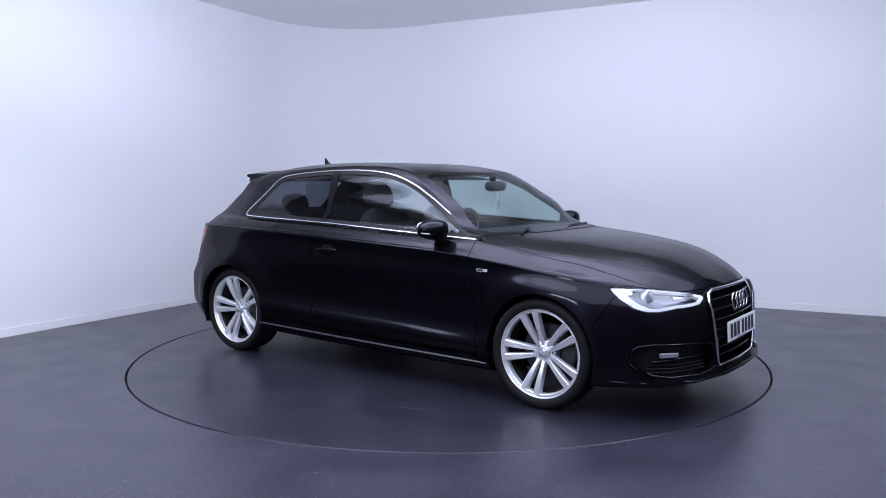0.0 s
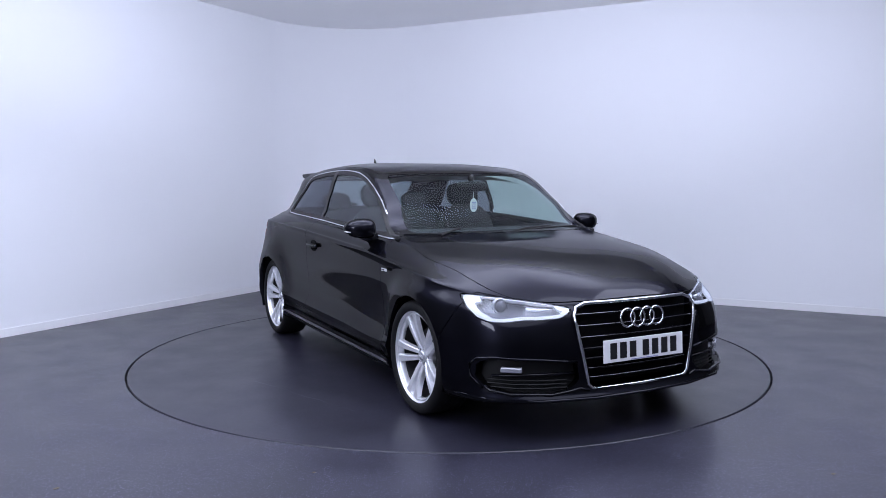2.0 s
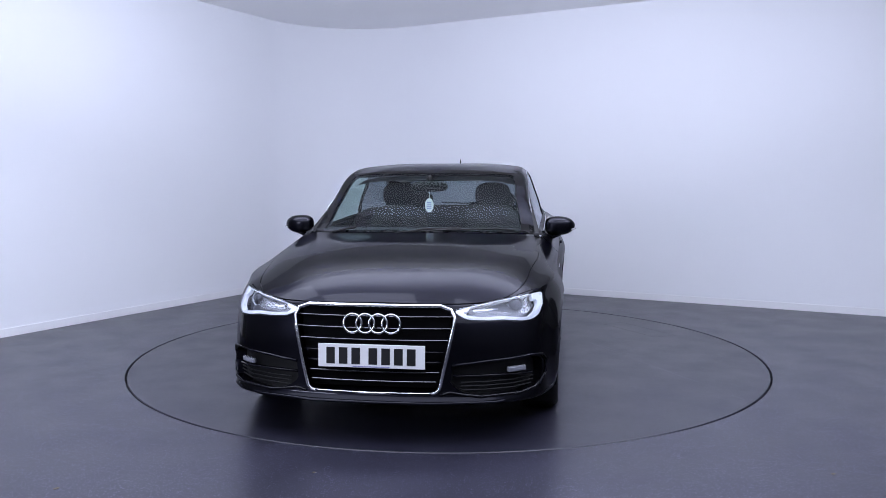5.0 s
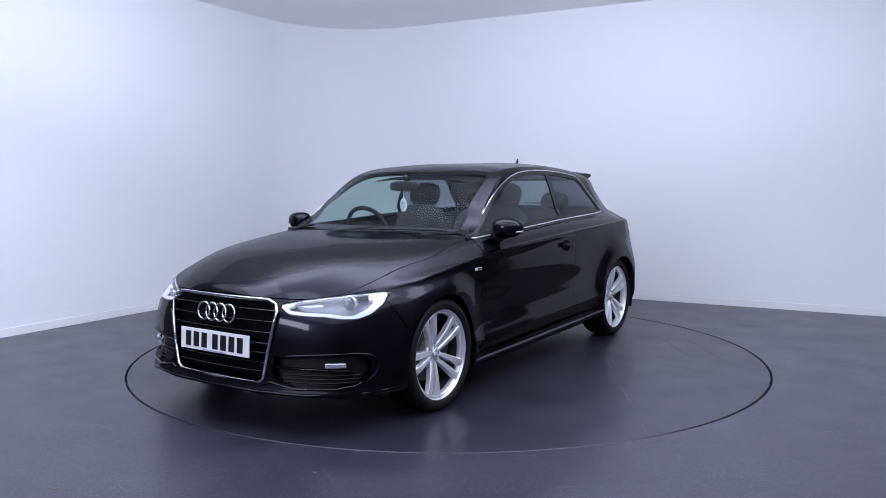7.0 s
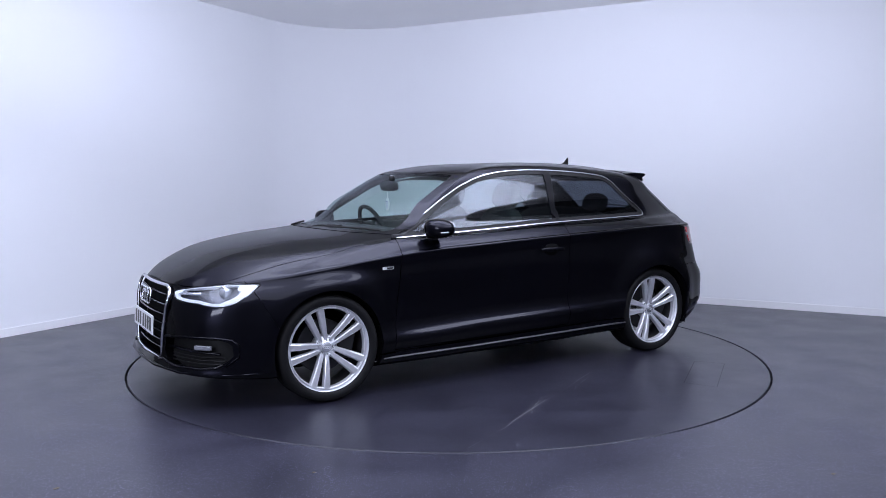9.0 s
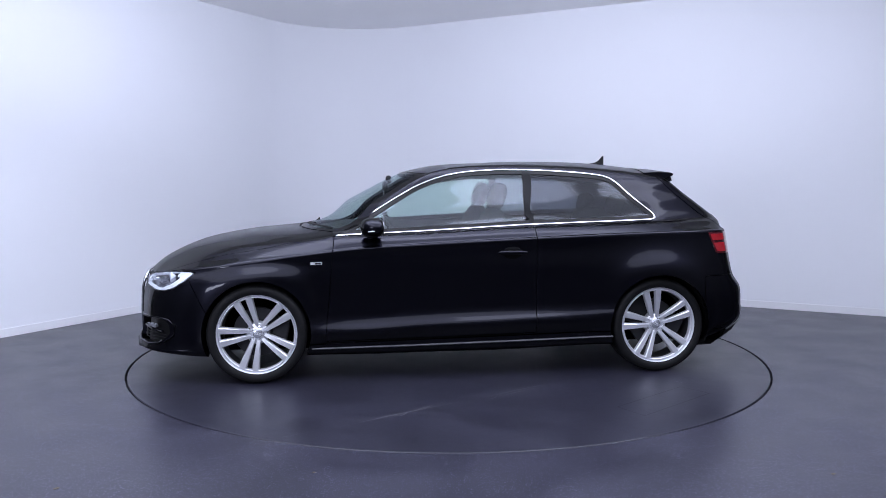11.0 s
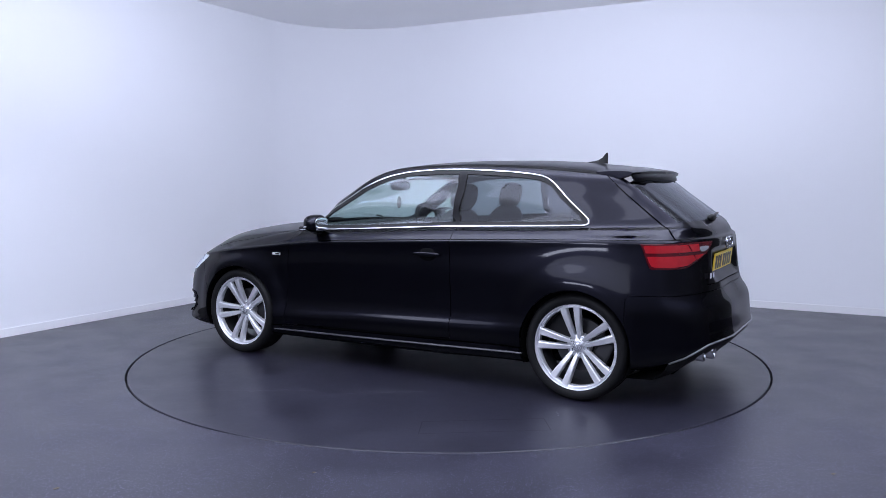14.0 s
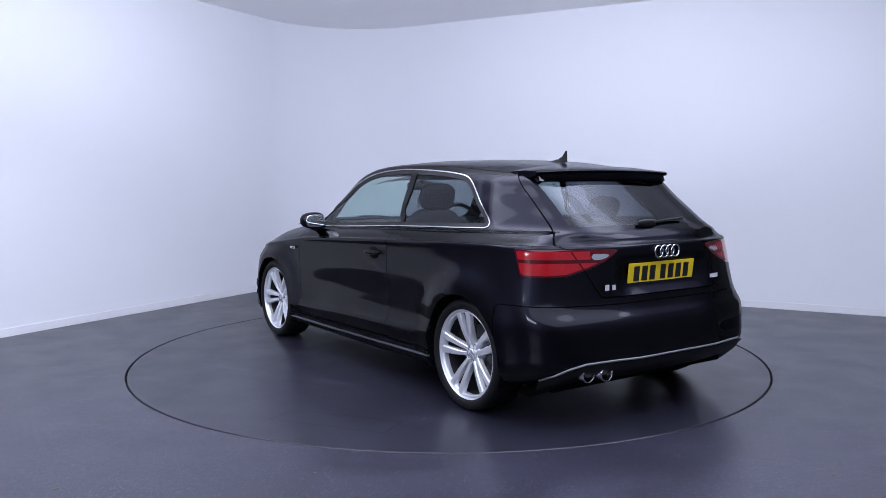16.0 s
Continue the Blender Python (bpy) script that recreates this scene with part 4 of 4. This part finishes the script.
    for x, w, z in ((-1.00, .006, .0), (-1.06, .022, .010), (-1.12, .020, .020), (-1.148, .008, .036), (-1.176, .004, .070), (-1.186, .004, .070), (-1.176, .007, .022), (-1.182, .012, .0)):
        for sy in (-1, 1):
            av += [(x, sy * w, 1.374), (x, sy * w * .45, 1.376 + z)]
    for i in range(7):
        a = i * 4
        af += [[a, a + 1, a + 5, a + 4], [a + 1, a + 3, a + 7, a + 5], [a + 3, a + 2, a + 6, a + 7]]
    af += [[0, 2, 3, 1], [28, 29, 31, 30]]
    part("fin_aerial", av, af, M_PLASTIC, car, "black fin aerial on the roof", smooth=False)
    # wiper
    w = part("rear_wiper", *tube([(-1.878, .06, 1.036), (-1.856, -.10, 1.046), (-1.838, -.27, 1.053)], .010, False, 8, .6), M_PLASTIC, car, "black rear window wiper", smooth=True)
    part("wiper_cap", *lobe((.020, .070, .022), (-1.872, .055, 1.036), 2.6), M_PLASTIC, w, smooth=True)
    # lower bumper: diffuser, bright line, exhaust tips
    sh = [tuple(on_skin(y, z, (1, 2), 0, -1, .005)) for y, z in ((.765, .262), (.735, .298), (.69, .332), (.61, .354), (.48, .362), (.30, .362), (.15, .362), (0, .362))]
    line = sh + [(x, -y, z) for x, y, z in sh[-2::-1]]
    part("diffuser_line", *tube(line, .0060, False, 8), M_SATIN, car, "satin strip along the rear diffuser", smooth=True)
    vs, fs = [], []
    for x, y, z in line:
        vs += [(x + .006, y, z - .004), (x + .026, y * .995, z - .045), (x + .095, y * .97, z - .108), (x + .28, y * .92, z - .125)]
    for i in range(len(line) - 1):
        for j in range(3):
            a = i * 4 + j
            fs.append([a, a + 4, a + 5, a + 1])
    part("diffuser", vs, fs, M_PLASTIC, car, "black ribbed rear diffuser", smooth=True)
    for y in (.468, .562):
        v, f = lathe([(.034, -.10), (.036, .0), (.039, .004), (.042, .0), (.042, -.085)], 32)
        R = Matrix.Translation((-1.990 + .35 * (y - .475), y, .289)) @ Euler((radians(-4), 0, radians(90))).to_matrix().to_4x4()
        tip = part("exhaust_tip", [(R @ Vector(p))[:] for p in v], f, M_CHROME, car, "round polished exhaust tip", smooth=True)
        v, f = lathe([(.001, -.03), (.0355, -.03)], 20)
        part("exhaust_bore", [(R @ Vector(p))[:] for p in v], f, M_LINER, tip)


def build_sides(car):
    for s in (1, -1):
        # door handle: cup and grip
        h = part("door_handle", *lobe((.098, .014, .014), (-.316, s * .878, .805), 3.0, 28, 10), M_PAINT, car, "black door handle over a recessed cup", smooth=True)
        part("handle_cup", *lobe((.060, .012, .040), (-.316, s * .862, .803), 2.3, 24, 10), M_LINER, h, smooth=True)
        # mirror
        turn = Euler((0, 0, s * radians(8))).to_matrix().to_4x4()
        vs, fs = lobe((.060, .098, .061), (0, 0, 0), 2.7, 28, 16)
        out = []
        for x, y, z in vs:
            k = (y * s / .095)
            zz = z * (1 - .18 * max(k, 0) ** 2) - .004 * k + (.012 * k if z < 0 else 0)
            xx = x * 1.35 if x > 0 else max(x * .9, -.050)
            out.append((xx * (1 - .22 * max(k, 0) ** 2) - .012 * max(k, 0), y, zz))
        m = Matrix.Translation((.570, s * .876, .972)) @ turn
        mir = part("door_mirror", [(m @ Vector(p))[:] for p in out], fs, M_PAINT, car, "black door mirror with a slim indicator", smooth=True)
        gv, gf = lobe((.004, .080, .046), (-.050, s * .002, .0), 3.2, 28, 8)
        part("mirror_glass", [(m @ Vector(p))[:] for p in gv], gf, M_MIRROR, mir, "mirror glass", smooth=True)
        iv, iff = tube([(.052, -s * .05, -.022), (.055, s * .02, -.022), (.040, s * .085, -.019), (.012, s * .100, -.016)], .0042, False, 8)
        part("indicator", [(m @ Vector(p))[:] for p in iv], iff, M_LENSW, mir, smooth=True)
        arm = [(.585, s * .755, .905), (.590, s * .80, .912), (.590, s * .868, .940)]
        av, af = tube(arm, .034, False, 12, .55, (1, 0, 0))
        part("mirror_arm", av, af, M_GLOSSBLK, mir, smooth=True)
        # side skirt ledge; the light along it is painted in as paler grey
        part("skirt_edge", *tube([(.96, s * .872, .214), (.3, s * .872, .222), (-.4, s * .876, .236), (-.98, s * .882, .250)], .011, False, 8, .6), M_LEDGE_LIT, car)
    # windscreen wipers
    w = part("wiper", *tube([(1.03, -.05, .950), (.985, .20, .966), (.90, .50, .966), (.835, .60, .956)], .009, False, 8, .7), M_PLASTIC, car, "black windscreen wiper", smooth=True)
    part("wiper_arm", *tube([(1.06, -.12, .943), (1.00, .05, .968), (.955, .28, .974)], .007, False, 8), M_PLASTIC, w)
    w = part("wiper", *tube([(1.025, -.15, .950), (.985, -.30, .955), (.895, -.50, .952), (.825, -.60, .944)], .009, False, 8, .7), M_PLASTIC, car, "black windscreen wiper", smooth=True)
    part("wiper_arm", *tube([(.985, -.53, .945), (.955, -.45, .965), (.95, -.38, .976)], .007, False, 8), M_PLASTIC, w)
    cv, cf = [], []
    for y in np.linspace(-.66, .66, 19):
        xb = 1.085 - .42 * y * y
        cv += [(xb + .02, y, .930 - .02 * y * y), (xb - .05, y, .942 - .02 * y * y)]
    cf = [[2 * i, 2 * i + 1, 2 * i + 3, 2 * i + 2] for i in range(18)]
    part("cowl", cv, cf, M_PLASTIC, car, "black cowl under the wipers")


def block_vf(size, at, bevel):
    bm = block(size, at, bevel)
    bm.verts.index_update()
    v, f = [x.co[:] for x in bm.verts], [[q.index for q in p.verts] for p in bm.faces]
    bm.free()
    return v, f


# ---------------------------------------------------------------- inside the car
def build_cabin(car):
    tilt = Euler((0, radians(-17), 0)).to_matrix().to_4x4()
    for s in (1, -1):
        seat = part("seat", *lobe((.26, .25, .09), (.10, s * .36, .47), 3.2), M_SEAT, car, "dark cloth front seat with a padded head restraint", smooth=True)
        part("backrest", *lobe((.085, .235, .33), (-.20, s * .36, .76), 3.2, 24, 14, tilt), M_SEAT, seat, smooth=True)
        part("headrest", *lobe((.055, .135, .095), (-.305, s * .36, 1.155), 2.8, 24, 12, tilt), M_SEAT, seat, smooth=True)
        for k in (-.05, .05):
            part("headrest_post", *tube([(-.275, s * .36 + k, 1.02), (-.30, s * .36 + k, 1.12)], .007), M_CHROMEDK, seat)
    bench = part("rear_seat", *lobe((.26, .62, .10), (-.75, 0, .50), 3.4), M_SEAT, car, "dark cloth rear bench", smooth=True)
    part("backrest", *lobe((.08, .60, .30), (-1.08, 0, .76), 3.6, 24, 14, tilt), M_SEAT, bench, smooth=True)
    for y in (-.36, .36):
        part("headrest", *lobe((.05, .12, .075), (-1.155, y, 1.09), 2.8, 24, 12, tilt), M_SEAT, bench, smooth=True)
    part("parcel_shelf", *block_vf((.42, 1.10, .02), (-1.44, 0, .955), .004), M_DASH, car, "dark parcel shelf")
    dv, df = [], []
    for y in np.linspace(-.70, .70, 15):
        k = 1 - (abs(y) / .70) ** 4 * .3
        for x, z in ((.98 - .35 * y * y, .930), (.80 - .12 * y * y, .955), (.62, .958 * (1 - .012 * (1 - k))), (.50, .925), (.47, .84), (.52, .60), (.75, .45)):
            dv.append((x, y, z))
    df = [[i * 7 + j, i * 7 + j + 1, (i + 1) * 7 + j + 1, (i + 1) * 7 + j] for i in range(14) for j in range(6)]
    part("dashboard", dv, df, M_DASH, car, "dark moulded dashboard", smooth=True)
    # steering wheel on the right hand side
    R = Matrix.Translation((.40, -.36, .905)) @ Euler((0, radians(-66), 0)).to_matrix().to_4x4()
    ring = [(R @ Vector((.182 * math.cos(a), .182 * math.sin(a), 0)))[:] for a in np.linspace(0, 2 * math.pi, 41)[:-1]]
    sw = part("steering_wheel", *tube(ring, .0155, True, 10), M_DASH, car, "dark leather steering wheel on the right side", smooth=True)
    v, f = lobe((.075, .075, .03), (0, 0, -.01), 2.6)
    part("airbag_pad", [(R @ Vector(p))[:] for p in v], f, M_DASH, sw, smooth=True)
    for a in (0, math.pi, -math.pi / 2):
        q = [(R @ Vector((r * math.sin(a), r * math.cos(a), -.006)))[:] for r in (.05, .18)]
        part("spoke", *tube(q, .016, False, 8, .6), M_DASH, sw)
    part("steering_column", *tube([(.42, -.36, .89), (.70, -.36, .78)], .045), M_DASH, car)
    # mirror, sensor pod and hanging freshener
    rm = part("rear_view_mirror", *lobe((.022, .125, .036), (.455, 0, 1.225), 3.0), M_PLASTIC, car, "black rear-view mirror", smooth=True)
    part("mirror_stem", *lobe((.022, .018, .03), (.432, 0, 1.272), 2.5), M_PLASTIC, rm, smooth=True)
    part("hanging_cord", *tube([(.470, 0, 1.19), (.470, 0, 1.145)], .0018), M_CARD, car)
    card = part("air_freshener", *lobe((.006, .030, .047), (.470, 0, 1.098), 2.0, 20, 12), M_CARD, car, "oval white hanging air freshener", smooth=True)
    part("freshener_print", *joined(*[block_vf((.002, .030, .006), (.4765, 0, 1.098 + k), .0005) for k in (-.02, -.006, .008, .02)]), M_BLUE, card)
    # trim inside the doors and under the roof
    for s in (1, -1):
        part("door_card", *block_vf((2.1, .03, .62), (-.22, s * .735, .63), .01), M_DASH, car, "dark door lining")
    part("tunnel", *block_vf((1.0, .24, .30), (.10, 0, .45), .03), M_DASH, car, "dark centre console")
    hv, hf = [], []
    for x in np.linspace(.22, -1.35, 17):
        zz = np.interp(x, [-1.35, -1.05, -.5, 0, .22], [1.295, 1.325, 1.345, 1.325, 1.290])
        hv += [(x, y, zz - .022 - .10 * (abs(y) / .56) ** 4 * .35) for y in np.linspace(-.56, .56, 11)]
    hf = [[i * 11 + j, i * 11 + j + 1, (i + 1) * 11 + j + 1, (i + 1) * 11 + j] for i in range(16) for j in range(10)]
    part("headlining", hv, hf, M_HEADLINE, car, "grey headlining", smooth=True)


M_LENSW = mat("pale_indicator_lens", (0.55, 0.56, 0.58), 0.15)
M_HEADLINE = mat("grey_headlining", (0.34, 0.34, 0.35), 0.9)


def build_car():
    car = new("car")
    tagged(car, "black three-door hatchback with silver alloy wheels standing on the turntable", "car")
    build_skin(car)
    add_wheels(car)
    build_front(car)
    build_rear(car)
    build_sides(car)
    build_cabin(car)
    return car


build_room()
turntable = build_turntable()


def crumb(at, size, seed):
    rng = random.Random(seed)
    vs, fs = lobe((size, size * .6, size * .28), (0, 0, 0), 2.0, 8, 5)
    vs = [(x * rng.uniform(.7, 1.3), y * rng.uniform(.7, 1.3), z * rng.uniform(.7, 1.2)) for x, y, z in vs]
    ob = part("floor_crumb", vs, fs, M_CRUMB)
    ob.matrix_basis = pose(at[0], at[1], size * .26, 0, 0, rng.uniform(0, 180))
    return tagged(ob, "tiny dry brown crumb lying on the dark floor", "debris", "crumbs on the floor")


M_CRUMB = mat("dry_crumb", (0.20, 0.17, 0.12), 0.8, vary=0.3, scale=200)
for k, (p, r) in enumerate((((-1.617, -2.663), .012), ((1.664, -2.493), .011), ((-.583, -2.477), .009))):
    crumb(p, r, k)
car = build_car()


def motions():
    turns = [(k * 0.5, YAW0 + RATE * k * 0.5) for k in range(33)]
    walk(turntable, [(t, pose(0, 0, 0, 0, 0, a)) for t, a in turns])
    walk(car, [(t, pose(0, 0, 0, 0, 0, a) @ pose(CAR_X, CAR_Y, 0)) for t, a in turns])


motions()
